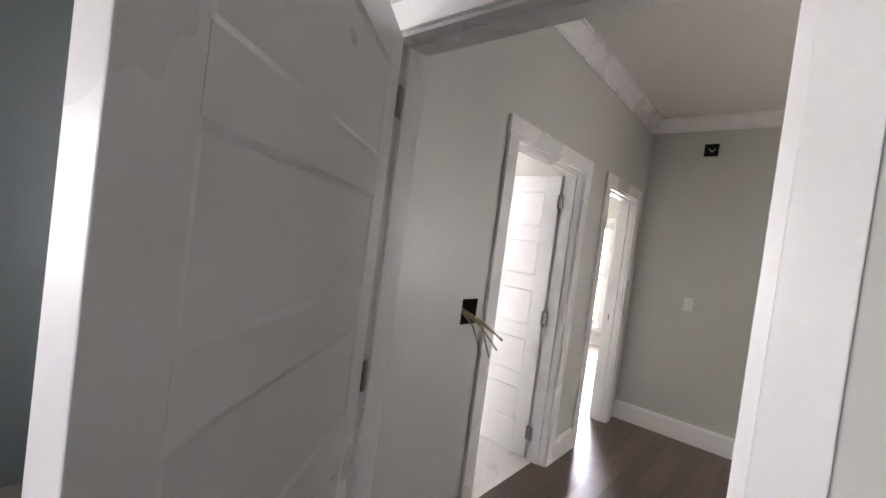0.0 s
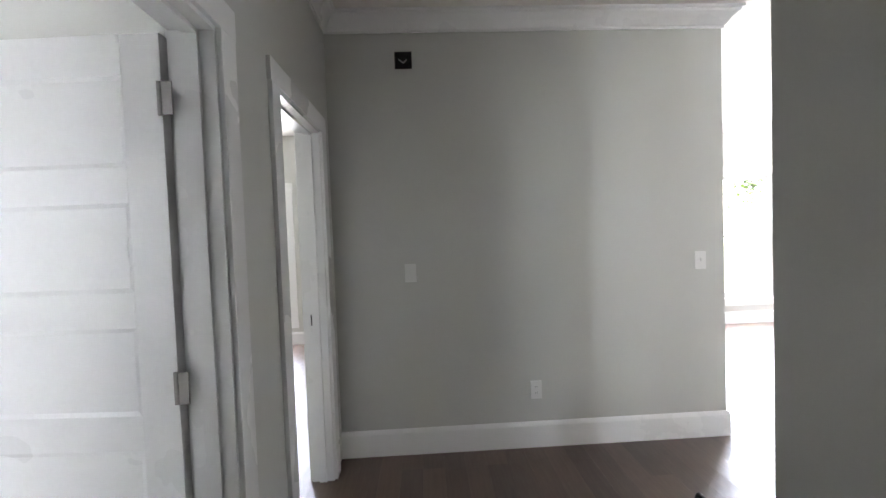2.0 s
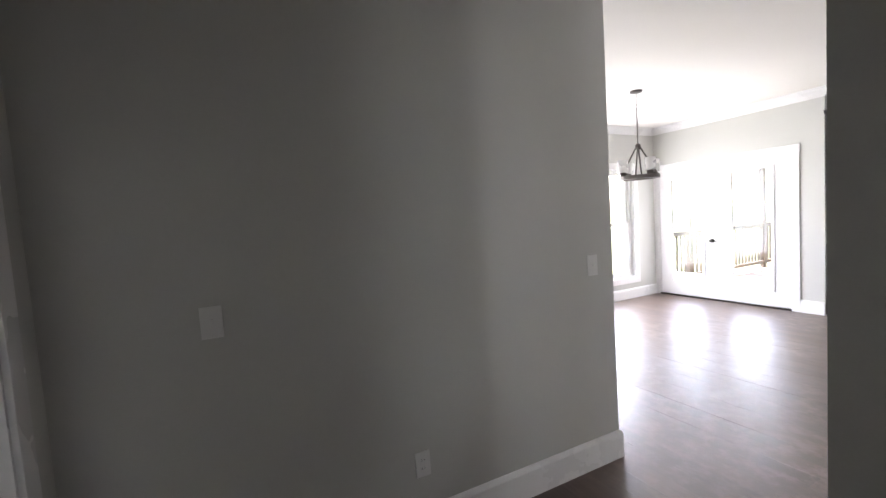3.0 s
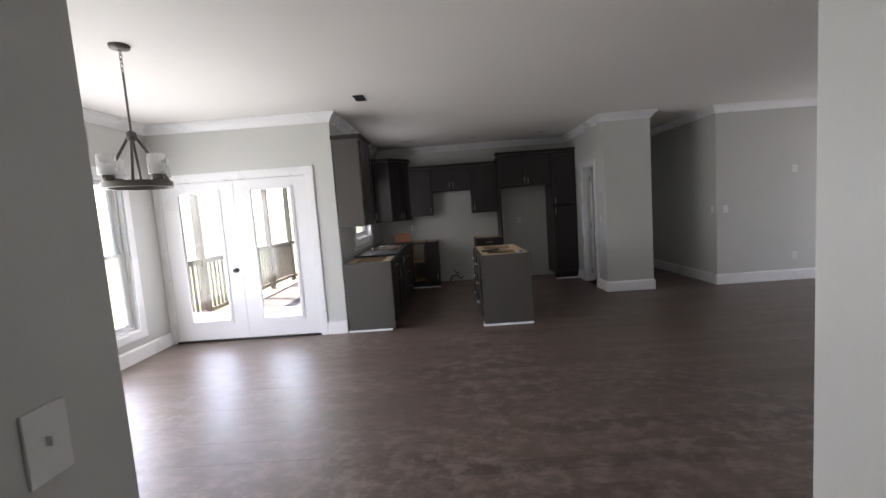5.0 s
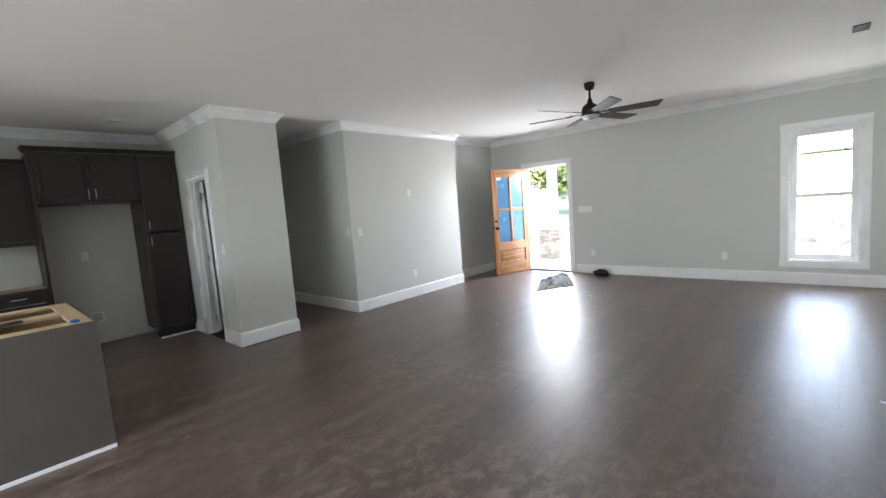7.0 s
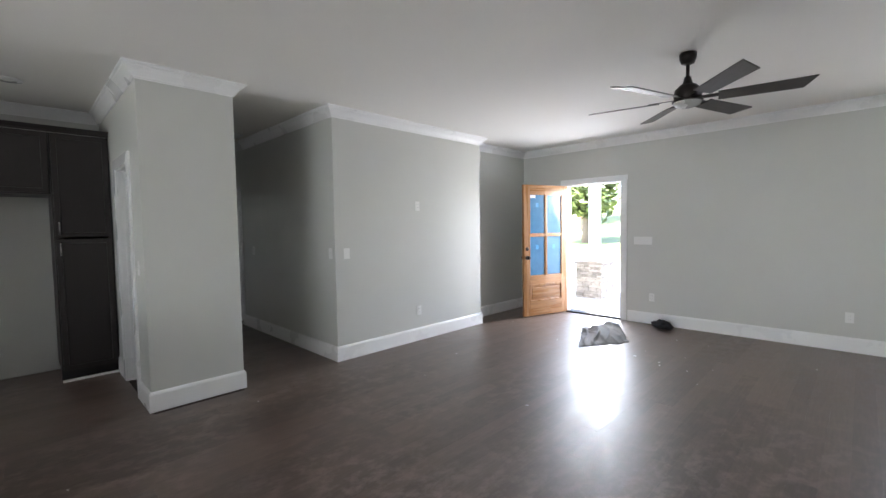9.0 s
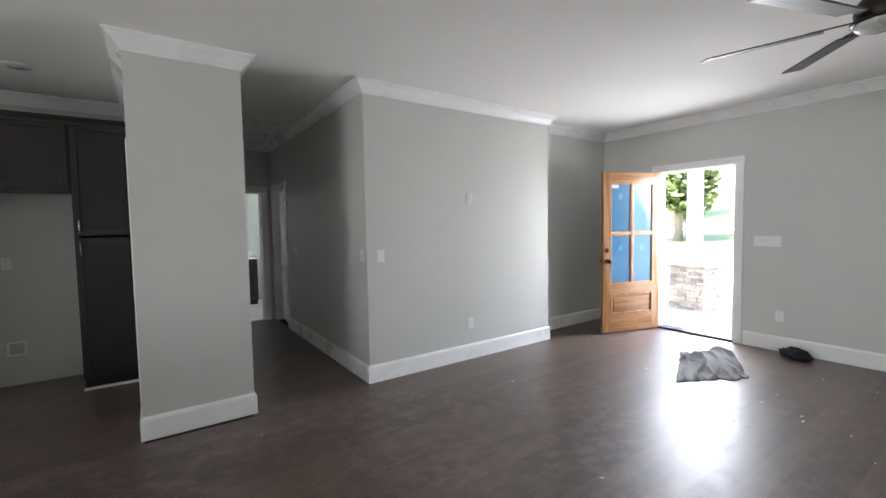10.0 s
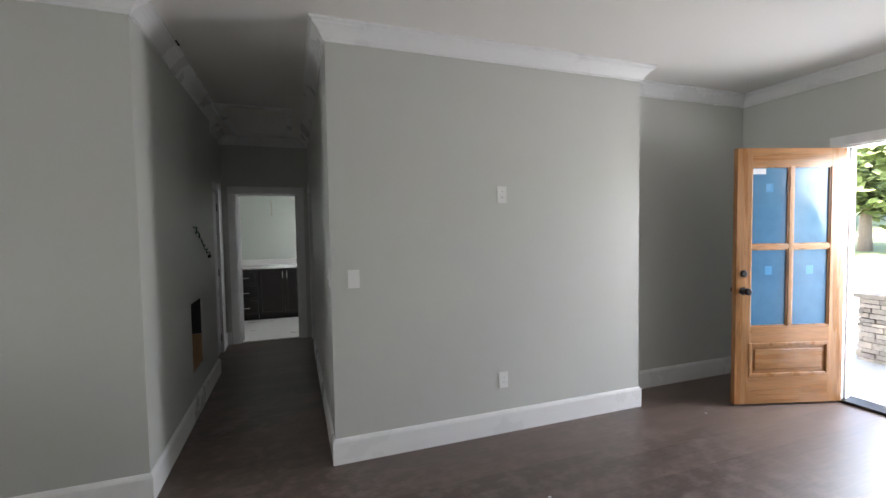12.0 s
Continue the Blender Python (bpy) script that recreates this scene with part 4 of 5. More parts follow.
# sink tray and packaging on the sink cabinet
sk = thing("sink", "steel drop-in sink with a pale rim set on the base cabinets", "sink", pose(-5.19, 0.36, 0.0))
part("rim", boxes((-0.21, -0.18, -0.36, 0.36, 0.908, 0.920), (0.18, 0.21, -0.36, 0.36, 0.908, 0.920), (-0.18, 0.18, -0.36, -0.33, 0.908, 0.920), (-0.18, 0.18, 0.33, 0.36, 0.908, 0.920), bevel=0.004), M_STEEL, sk, "pale steel rim")
part("basin", boxes((-0.18, -0.176, -0.33, 0.33, 0.72, 0.912), (0.176, 0.18, -0.33, 0.33, 0.72, 0.912), (-0.176, 0.176, -0.33, -0.326, 0.72, 0.912), (-0.176, 0.176, 0.326, 0.33, 0.72, 0.912), (-0.176, 0.176, -0.326, 0.326, 0.72, 0.724)), M_STEEL, sk)
part("drain", lathe(bmesh.new(), [(0.045, 0.7245), (0.04, 0.727), (0.02, 0.726)], 18), M_NICKEL, sk)
part("faucet_base", lathe(bmesh.new(), [(0.03, 0.905), (0.03, 0.918), (0.015, 0.925)], 14, (-0.245, 0.0, 0)), M_STEEL, sk)
solid("counter_board", boxes((-5.505, -5.372, -0.70, 1.34, 0.888, 0.906), (-5.008, -4.905, -0.70, 1.34, 0.888, 0.906), (-5.372, -5.008, -0.70, 0.028, 0.888, 0.906), (-5.372, -5.008, 0.692, 1.34, 0.888, 0.906)), M_SLOT, "dark board with a sink cutout lying on the base cabinets", "board")
cb = bmesh.new()
box(cb, -0.15, 0.15, -0.1, 0.1, 0, 0.16)
solid("cardboard_box", cb, M_CARD, "small open brown cardboard box on the cabinet", "box", m=pose(-5.08, 1.62, 0.906, 0, 0, 12))

# island
IX0, IX1, IY0, IY1 = -3.785, -3.178, -1.452, -0.2
isl = thing("island_cabinet", "grey kitchen island base without countertop", "kitchen island")
part("end_panel", boxes((IX0, IX1, IY0, IY0 + 0.018, 0.02, 0.882), bevel=0.001), M_GREYEND, isl, "grey finished end panel")
part("back_panel", boxes((IX1 - 0.018, IX1, IY0 + 0.018, IY1, 0.02, 0.882)), M_GREYEND, isl)
part("far_panel", boxes((IX0, IX1 - 0.018, IY1 - 0.018, IY1, 0.02, 0.882)), M_GREYEND, isl)
part("bottom", boxes((IX0 + 0.02, IX1 - 0.02, IY0 + 0.02, IY1 - 0.02, 0.10, 0.118)), M_PLY, isl)
part("lining", boxes((IX0 + 0.022, IX1 - 0.02, IY0 + 0.02, IY0 + 0.026, 0.12, 0.875), (IX1 - 0.026, IX1 - 0.02, IY0 + 0.026, IY1 - 0.02, 0.12, 0.875),
                        (IX0 + 0.022, IX1 - 0.026, IY1 - 0.026, IY1 - 0.02, 0.12, 0.875), (IX0 + 0.03, IX1 - 0.03, -0.82, -0.802, 0.12, 0.875)), M_PLY, isl, "raw plywood lining")
part("top_rail", boxes((IX0 + 0.02, IX0 + 0.11, IY0 + 0.02, IY1 - 0.02, 0.862, 0.884), (IX1 - 0.12, IX1 - 0.019, IY0 + 0.02, IY1 - 0.02, 0.862, 0.884),
                        (IX0 + 0.11, IX1 - 0.12, IY0 + 0.02, IY0 + 0.14, 0.862, 0.884), (IX0 + 0.11, IX1 - 0.12, IY1 - 0.12, IY1 - 0.02, 0.862, 0.884),
                        (IX0 + 0.11, IX1 - 0.12, -0.88, -0.73, 0.862, 0.884)), M_PLY, isl, "raw plywood top rails")
part("shoe_strip", boxes((IX0, IX1, IY0 - 0.014, IY0, 0.0, 0.024), (IX0 - 0.014, IX0, IY0 - 0.014, IY0 + 0.10, 0.0, 0.03)), M_TRIM, isl, "white shoe moulding")
part("face_frame", boxes((IX0 - 0.001, IX0 + 0.018, IY0 + 0.02, IY1 - 0.02, 0.10, 0.882)), M_GREY, isl)
for k in range(2):
    y1 = IY0 + 0.64 + k * 0.63
    for j, (a, h) in enumerate(((0.12, 0.24), (0.37, 0.24), (0.62, 0.24))):
        dr = part("drawer_front", shaker(0.60, h, st=0.045), M_GREY, isl, "", pose(IX0 - 0.003, y1, a, 0, 0, -90))
        part("handle", pull_bm(0.13, False), M_NICKEL, dr, "brushed nickel pull", pose(0.3, -0.02, h / 2))
solid("blue_tape_roll", lathe(bmesh.new(), [(0.02, 0), (0.028, 0.004), (0.024, 0.016), (0.012, 0.02)], 10), M_BLUETARP, "crumpled bit of blue tape on the island", "tape", m=pose(-3.28, -1.38, 0.885))
solid("dark_offcut", boxes((-0.12, 0.12, -0.03, 0.03, 0, 0.018)), M_SLOT, "dark wooden offcut lying on the island", "offcut", m=pose(-3.62, -1.0, 0.885, 0, 0, 30))

# capped gas and electric lines in the range space
gl = bmesh.new()
tube(gl, [(-4.2, 1.95, 0.02), (-4.15, 1.9, 0.12), (-4.05, 1.85, 0.15), (-3.98, 1.88, 0.06), (-3.93, 1.9, 0.1)], 0.012, 8)
tube(gl, [(-4.1, 1.95, 0.25), (-4.08, 1.88, 0.2), (-4.0, 1.86, 0.17)], 0.01, 8)
solid("gas_connector", gl, M_TOOLBLACK, "black flexible gas line coiled at the wall", "pipe")


def plate(label, m, kind="switch", wide=1):
    """A wall plate; local: back at y = 0, front to -y."""
    ob = thing("outlet" if kind == "outlet" else "light_switch", label, kind, m)
    w = 0.036 + 0.046 * (wide - 1)
    part("cover_plate", boxes((-w, w, -0.006, 0.0, -0.058, 0.058), bevel=0.002), M_PLATE, ob)
    for k in range(wide):
        cx = (k - (wide - 1) / 2) * 0.046
        if kind == "outlet":
            for s in (-1, 1):
                part("socket", boxes((cx - 0.014, cx + 0.014, -0.0075, -0.005, s * 0.02 - 0.013, s * 0.02 + 0.013), bevel=0.001), M_PLATE, ob)
                part("slot", boxes((cx - 0.007, cx - 0.005, -0.0078, -0.007, s * 0.02 - 0.003, s * 0.02 + 0.006), (cx + 0.005, cx + 0.007, -0.0078, -0.007, s * 0.02 - 0.003, s * 0.02 + 0.006)), M_SLOT, ob)
        else:
            part("rocker", boxes((cx - 0.005, cx + 0.005, -0.016, -0.005, -0.004, 0.012), bevel=0.001), M_PLATE, ob, "white toggle")
    return ob


def facing(d, s, z, at):
    """A plate's pose on a wall at `at` that faces d; s is the place along it."""
    return {"-y": pose(s, at, z), "+y": pose(s, at, z, 0, 0, 180), "+x": pose(at, s, z, 0, 0, 90), "-x": pose(at, s, z, 0, 0, -90)}[d]


plate("white two-gang switch plate at the block wall", facing("-y", 0.139, 1.175, 0.015), wide=1)
plate("white blank plate high on the wall for a television", facing("-y", 1.19, 1.72, 0.015), "outlet")
plate("white duplex outlet low on the wall", facing("-y", 1.19, 0.387, 0.015), "outlet")
plate("white switch plate round the hall corner", facing("-x", 0.11, 1.18, 0.0))
plate("white four-gang switch plate beside front door", facing("-x", -1.742, 1.207, EX), wide=3)
plate("white duplex outlet low on front wall", facing("-x", -1.871, 0.386, EX), "outlet")
plate("white duplex outlet low on front wall", facing("-x", -3.933, 0.38, EX), "outlet")
plate("white switch plate on cross wall", facing("+x", -7.845, 1.152, WX))
plate("white duplex outlet low on cross wall", facing("+x", -7.071, 0.369, WX), "outlet")
plate("white switch plate near the end of cross wall", facing("+x", -5.972, 1.16, WX))
plate("white outlet in the refrigerator space", facing("-y", -2.72, 1.16, KY), "outlet")
plate("white outlet above the counter line", facing("-y", -4.9, 1.15, KY - 0.008), "outlet")
plate("white switch plate beside pantry door", facing("-x", 0.2, 1.15, PX0))
plate("white switch plate down the hall", facing("-x", 2.25, 1.15, 0.0))
wbx = thing("water_box", "white recessed water supply box in the refrigerator space", "water box", pose(-2.69, KY, 0.35))
part("frame", boxes((-0.07, -0.05, -0.008, 0, -0.07, 0.07), (0.05, 0.07, -0.008, 0, -0.07, 0.07), (-0.05, 0.05, -0.008, 0, -0.07, -0.05), (-0.05, 0.05, -0.008, 0, 0.05, 0.07)), M_PLATE, wbx)
part("recess", boxes((-0.05, 0.05, -0.003, 0, -0.05, 0.05)), M_GROUT, wbx)
part("valve", tube(bmesh.new(), [(0, 0.0, -0.03), (0, -0.02, -0.03), (0, -0.02, 0.01)], 0.009, 8), M_NICKEL, wbx)

# open boxes and cables
ob_ = thing("open_wall_box", "open blue-black junction box high on cross wall", "junction box", pose(WX, -7.84, 2.468, 0, 0, 90))
part("box", boxes((-0.05, 0.05, 0.06, 0.07, -0.05, 0.05), (-0.053, -0.05, 0.0, 0.07, -0.053, 0.053), (0.05, 0.053, 0.0, 0.07, -0.053, 0.053), (-0.05, 0.05, 0.0, 0.07, -0.053, -0.05), (-0.05, 0.05, 0.0, 0.07, 0.05, 0.053)), M_HOLE, ob_)
part("cable", tube(bmesh.new(), [(-0.03, 0.055, 0.03), (0.0, 0.02, -0.01), (0.02, 0.04, 0.02)], 0.004, 6), M_PLATE, ob_, "white cable end")
ob_ = thing("open_switch_box", "open switch box with bare cables hanging out", "junction box", pose(-2.278, SY, 1.115, 0, 0, 180))
part("box", boxes((-0.057, 0.057, 0.06, 0.07, -0.057, 0.057), (-0.06, -0.057, 0.0, 0.07, -0.06, 0.06), (0.057, 0.06, 0.0, 0.07, -0.06, 0.06), (-0.057, 0.057, 0.0, 0.07, -0.06, -0.057), (-0.057, 0.057, 0.0, 0.07, 0.057, 0.06)), M_HOLE, ob_)
for k, (sx, dx, dy, dz) in enumerate(((-0.03, -0.05, -0.15, -0.16), (-0.01, 0.02, -0.17, -0.14), (0.01, 0.05, -0.16, -0.1), (0.025, 0.09, -0.13, -0.12), (0.035, 0.0, -0.12, -0.19))):
    part("cable", tube(bmesh.new(), [(sx, 0.055, 0.03 - 0.01 * k), (sx, 0.0, -0.02), (sx + dx * 0.4, dy * 0.45, -0.05), (sx + dx, dy, dz)], 0.0042, 7), M_WIRE, ob_, "bare yellowish cable end")
cw = thing("thermostat_cable", "dark coiled thermostat cable hanging from the hall wall", "cable")
pts = [(-0.985 + 0.01 * math.sin(k * 1.3), 1.31 + k * 0.022, 1.525 - 0.0095 * k + 0.017 * math.sin(k * 1.57)) for k in range(27)]
part("cable", tube(bmesh.new(), [(-0.998, 1.29, 1.54)] + pts, 0.005, 6), M_WIRET, cw)
part("plug", boxes((-0.996, -0.972, 1.88, 1.92, 1.245, 1.275), bevel=0.004), M_SLOT, cw)
co = thing("wall_cutout", "unfinished return-air cutout in the hall wall showing studs", "wall cutout")
part("stud", boxes((-1.115, -1.0, 1.455, 1.492, 0.362, 0.60)), M_STUD, co, "pine stud end inside the wall")
part("sill_plate", boxes((-1.115, -1.002, 1.115, 1.45, 0.362, 0.40)), M_STUD, co, "pine block at the foot of the cutout")
# second box is a near-black sheet painting shade on the upper far reveal
part("cavity", boxes((-1.128, -1.117, 1.06, 1.56, 0.24, 1.05), (-1.112, -1.002, 1.486, 1.497, 0.605, 0.918)), M_HOLE, co, "dark wall cavity with a near-black shade sheet on the reveal")

# ---- ceiling fixtures ----
fan = thing("ceiling_fan", "dark bronze six-blade ceiling fan with a round light", "ceiling fan", pose(1.27, -3.03, 0.043))
part("canopy", lathe(bmesh.new(), [(0.02, 2.615), (0.045, 2.625), (0.058, 2.66), (0.06, 2.70)], 24), M_BRONZE, fan)
part("downrod", tube(bmesh.new(), [(0, 0, 2.50), (0, 0, 2.62)], 0.013, 12), M_BRONZE, fan)
part("motor", lathe(bmesh.new(), [(0.078, 2.335), (0.09, 2.35), (0.097, 2.385), (0.088, 2.43), (0.06, 2.46), (0.034, 2.475), (0.022, 2.525)], 28), M_BRONZE, fan)
part("light_kit", lathe(bmesh.new(), [(0.01, 2.294), (0.05, 2.297), (0.082, 2.308), (0.094, 2.325), (0.096, 2.334)], 28), M_BULBGL, fan, "white frosted light")
part("hub_plate", lathe(bmesh.new(), [(0.085, 2.334), (0.107, 2.337), (0.107, 2.35), (0.085, 2.352)], 28), M_BRONZE, fan)
for k in range(6):
    a = 42 + 60 * k
    bm = bmesh.new()
    box(bm, 0.20, 0.755, -0.062, 0.062, -0.004, 0.004)
    for v in bm.verts:
        if v.co.x > 0.5:
            v.co.y *= 1.15
            v.co.x -= 0.06 * (v.co.y > 0)
    bl = part("blade", bm, M_FANGREY, fan, "dark grey blade", pose(0, 0, 2.352, 0, 0, a) @ pose(0, 0, 0, -13, 0, 0))
    part("bracket", boxes((0.09, 0.27, -0.022, 0.022, 0.004, 0.010), bevel=0.002), M_BRONZE, bl)

ch = thing("chandelier", "dark wheel chandelier with frosted glass shades on a chain and rod", "chandelier", pose(-6.30, -3.63, 0.043))
part("canopy", lathe(bmesh.new(), [(0.02, 2.672), (0.06, 2.68), (0.064, 2.70)], 20), M_PEWTER, ch)
bm = bmesh.new()
for k in range(5):
    z = 2.655 - 0.03 * k
    pts = [(0.009 * math.cos(q) * (k % 2), 0.009 * math.cos(q) * (1 - k % 2), z + 0.02 * math.sin(q)) for q in [w * math.pi / 4 for w in range(9)]]
    tube(bm, pts, 0.0025, 6)
part("chain", bm, M_PEWTER, ch, "short link chain")
part("rod", tube(bmesh.new(), [(0, 0, 2.10), (0, 0, 2.52)], 0.007, 8), M_PEWTER, ch)
part("hub", lathe(bmesh.new(), [(0.02, 2.06), (0.03, 2.065), (0.03, 2.115), (0.012, 2.13)], 16), M_PEWTER, ch)
bm = bmesh.new()
n = 48
ring = []
for k in range(n):
    c, s = math.cos(k * 2 * math.pi / n), math.sin(k * 2 * math.pi / n)
    ring.append([bm.verts.new((c * r, s * r, z)) for r, z in ((0.175, 1.735), (0.212, 1.735), (0.212, 1.775), (0.175, 1.775))])
for k in range(n):
    q, w = ring[k], ring[(k + 1) % n]
    for jj in range(4):
        bm.faces.new((q[jj], w[jj], w[(jj + 1) % 4], q[(jj + 1) % 4]))
part("ring", bm, M_PEWTER, ch)
for k in range(4):
    a = k * math.pi / 2 + 0.5
    c, s = math.cos(a), math.sin(a)
    part("arm", tube(bmesh.new(), [(0.02 * c, 0.02 * s, 2.09), (0.19 * c, 0.19 * s, 1.775)], 0.009, 8), M_PEWTER, ch)
    a += math.pi / 4
    c, s = 0.194 * math.cos(a), 0.194 * math.sin(a)
    part("socket_cup", lathe(bmesh.new(), [(0.03, 1.775), (0.034, 1.78), (0.034, 1.812), (0.018, 1.815)], 16, (c, s, 0)), M_PEWTER, ch)
    sh = part("shade", lathe(bmesh.new(), [(0.05, 1.8155), (0.055, 1.82), (0.055, 1.95), (0.0525, 1.95), (0.0525, 1.822), (0.02, 1.818)], 24, (c, s, 0)), M_BULBGL, ch, "frosted glass cylinder shade")
    sh.visible_shadow = False


def vent(label, x, y, rot=0, k=0.62):
    v = thing("ceiling_vent", label, "vent", pose(x, y, H - 0.001, 0, 0, rot) @ Matrix.Diagonal((k, k, 1, 1)))
    part("frame", boxes((-0.17, -0.14, -0.09, 0.09, -0.008, 0), (0.14, 0.17, -0.09, 0.09, -0.008, 0), (-0.14, 0.14, -0.09, -0.06, -0.008, 0), (-0.14, 0.14, 0.06, 0.09, -0.008, 0)), M_HOLE, v)
    part("backing", boxes((-0.14, 0.14, -0.06, 0.06, -0.003, 0)), M_SLOT, v)
    for k in range(6):
        part("slat", boxes((-0.14, 0.14, -0.05 + 0.018 * k, -0.042 + 0.018 * k, -0.007, -0.003)), M_HOLE, v)


vent("dark ceiling register opening over the dining side", -5.015, -1.90, 90)
vent("dark ceiling register opening near front window", 1.72, -5.278)
vent("small dark ceiling register opening in the hall", -0.963, 0.575, 0, 0.42)
for x, y in ((-2.4, 1.1), (-3.63, 1.15), (-4.8, 1.1)):
    r = thing("recessed_light", "white recessed ceiling light, switched off", "ceiling light", pose(x, y, H), group="kitchen ceiling lights")
    part("trim_ring", lathe(bmesh.new(), [(0.055, -0.012), (0.09, -0.008), (0.095, -0.001)], 24), M_TRIM, r)
    part("lens", lathe(bmesh.new(), [(0.02, -0.016), (0.053, -0.0135), (0.054, -0.0125)], 24), M_BULBGL, r)
sd = thing("hall_ceiling_light", "round white flush ceiling light in the hall", "ceiling light", pose(-4.233, -7.159, H))
part("body", lathe(bmesh.new(), [(0.02, -0.048), (0.06, -0.042), (0.085, -0.025), (0.095, -0.001)], 28), M_PLATE, sd)
ah = thing("attic_hatch", "white attic stair hatch framed in the hall ceiling", "attic hatch", pose(-0.555, 2.61, H))
part("panel", boxes((-0.30, 0.30, -0.60, 0.60, -0.006, -0.001)), M_CEIL, ah)
part("frame", boxes((-0.36, -0.30, -0.66, 0.66, -0.016, -0.001), (0.30, 0.36, -0.66, 0.66, -0.016, -0.001), (-0.30, 0.30, -0.66, -0.60, -0.016, -0.001), (-0.30, 0.30, 0.60, 0.66, -0.016, -0.001)), M_TRIM, ah)

# ---- bathroom vanity down the hall ----
vn = cabinet("vanity", "black bathroom vanity cabinet with nickel pulls", pose(-0.80, 5.01, 0), 0.84, 0.0, 0.87, 0.54, toe=0.09, doors=2, pull="top")
cabinet("bathroom_cabinet", "black bathroom cabinet with three drawers", pose(-1.20, 5.01, 0), 0.395, 0.0, 0.87, 0.54, toe=0.09, drawers=3)
part("top", boxes((-0.42, 0.86, -0.04, 0.535, 0.872, 0.905), (-0.42, 0.86, 0.515, 0.535, 0.905, 1.0), bevel=0.004), M_WHITETOP, vn, "white moulded vanity top")
solid("wall_pipe", tube(bmesh.new(), [(-0.60, 5.56, 2.06), (-0.575, 5.50, 2.0), (-0.57, 5.49, 1.86), (-0.585, 5.49, 1.78)], 0.006, 6), M_WIRE, "bare cable from the bathroom wall", "cable")

# ---- things on the floor ----
def cloth(name, label, corners, amp, lift, material, seed):
    """A dropped cloth: four corners on the floor, ragged hem, sharp creases running across it."""
    bm = bmesh.new()
    n = 70
    c00, c10, c11, c01 = [Vector((*c, 0)) for c in corners]
    mid = (c00 + c10 + c11 + c01) / 4
    grid = []
    for i in range(n + 1):
        row = []
        for j in range(n + 1):
            u, v = i / n, j / n
            p = (c00 * (1 - u) + c10 * u) * (1 - v) + (c01 * (1 - u) + c11 * u) * v
            rim = max(abs(2 * u - 1), abs(2 * v - 1))
            d = p - mid
            a = math.atan2(d.y, d.x)
            p = mid + d * (1 + rim ** 2 * (0.17 * noise.noise((math.cos(a) * 2.1, math.sin(a) * 2.1, seed)) + 0.06 * noise.noise((math.cos(a) * 5, math.sin(a) * 6, seed))))
            q = Vector((p.x, p.y, seed))
            w = noise.noise(q * 2.2) * 1.6
            f1 = (1 - abs(math.sin((p.x * 0.55 - p.y * 0.85) * 24 + w * 2.0))) ** 2.6
            f2 = (1 - abs(math.sin((p.x * 0.9 - p.y * 0.4) * 37 + w * 3.0 + 1.0))) ** 2.6
            m1 = max(0.0, 0.45 + 1.4 * noise.noise(q * 3.4 + Vector((5, 0, 0))))
            m2 = max(0.0, 0.35 + 1.4 * noise.noise(q * 4.0 + Vector((0, 9, 0))))
            edge = min(1.0, (1 - rim) * 7)
            hump = lift * max(0.0, 1 - ((u - 0.72) ** 2 + (v - 0.66) ** 2) * 3.2)
            roll = 0.05 * math.exp(-((u + v - 1.62) / 0.09) ** 2)
            z = (amp * (0.8 * f1 * m1 + 0.5 * f2 * m2) + hump + roll + 0.012) * (0.10 + 0.90 * edge * (2 - edge))
            row.append(bm.verts.new((p.x, p.y, 0.005 + z)))
        grid.append(row)
    for i in range(n):
        for j in range(n):
            bm.faces.new((grid[i][j], grid[i + 1][j], grid[i + 1][j + 1], grid[i][j + 1])).smooth = True
    bmesh.ops.recalc_face_normals(bm, faces=bm.faces)
    bmesh.ops.solidify(bm, geom=list(bm.faces), thickness=0.003)
    low = min(v.co.z for v in bm.verts)
    for v in bm.verts:
        v.co.z -= low
    return solid(name, bm, material, label, "cloth", m=pose(0, 0, 0.001))


cloth("drop_cloth", "crumpled grey cloth lying on the dark floor", ((2.22, -1.66), (2.80, -2.02), (3.38, -1.66), (3.15, -1.24)), 0.06, 0.075, M_CLOTH, 4.0)
bm = bmesh.new()
bmesh.ops.create_icosphere(bm, subdivisions=4, radius=1.0)
for v in bm.verts:
    c = v.co.copy()
    r = 1 + 0.35 * noise.noise(c * 1.6 + Vector((3, 1, 7))) + 0.22 * (1 - abs(noise.noise(c * 3.0)) * 3)
    v.co = Vector((c.x * 0.13 * r, c.y * 0.085 * r, max(0.0, 0.045 + c.z * 0.055 * r)))
for f in bm.faces:
    f.smooth = True
solid("black_rag", bm, M_BLACKCLOTH, "bunched black cloth on the floor by the wall", "cloth", m=pose(3.84, -2.07, 0.001, 0, 0, 70))

# chips and scraps left by the builders
rng = random.Random(21)
vs, fs = [], []
for k in range(36):
    x, y = (rng.gauss(2.1, 0.5), rng.gauss(-2.3, 0.4)) if k < 14 else (rng.uniform(-4.2, 3.6), rng.uniform(-5.6, -0.2))
    a, ln, wd = rng.uniform(0, 6.28), rng.uniform(0.004, 0.016), rng.uniform(0.002, 0.005)
    i = len(vs)
    for sx, sy, z in ((-1, -1, 0.001), (1, -1, 0.001), (1, 1, 0.004), (-1, 1, 0.005)):
        vs.append((x + sx * ln * math.cos(a) - sy * wd * math.sin(a), y + sx * ln * math.sin(a) + sy * wd * math.cos(a), z))
    fs.append((i, i + 1, i + 2, i + 3))
me = bpy.data.meshes.new("debris")
me.from_pydata(vs, [], fs)
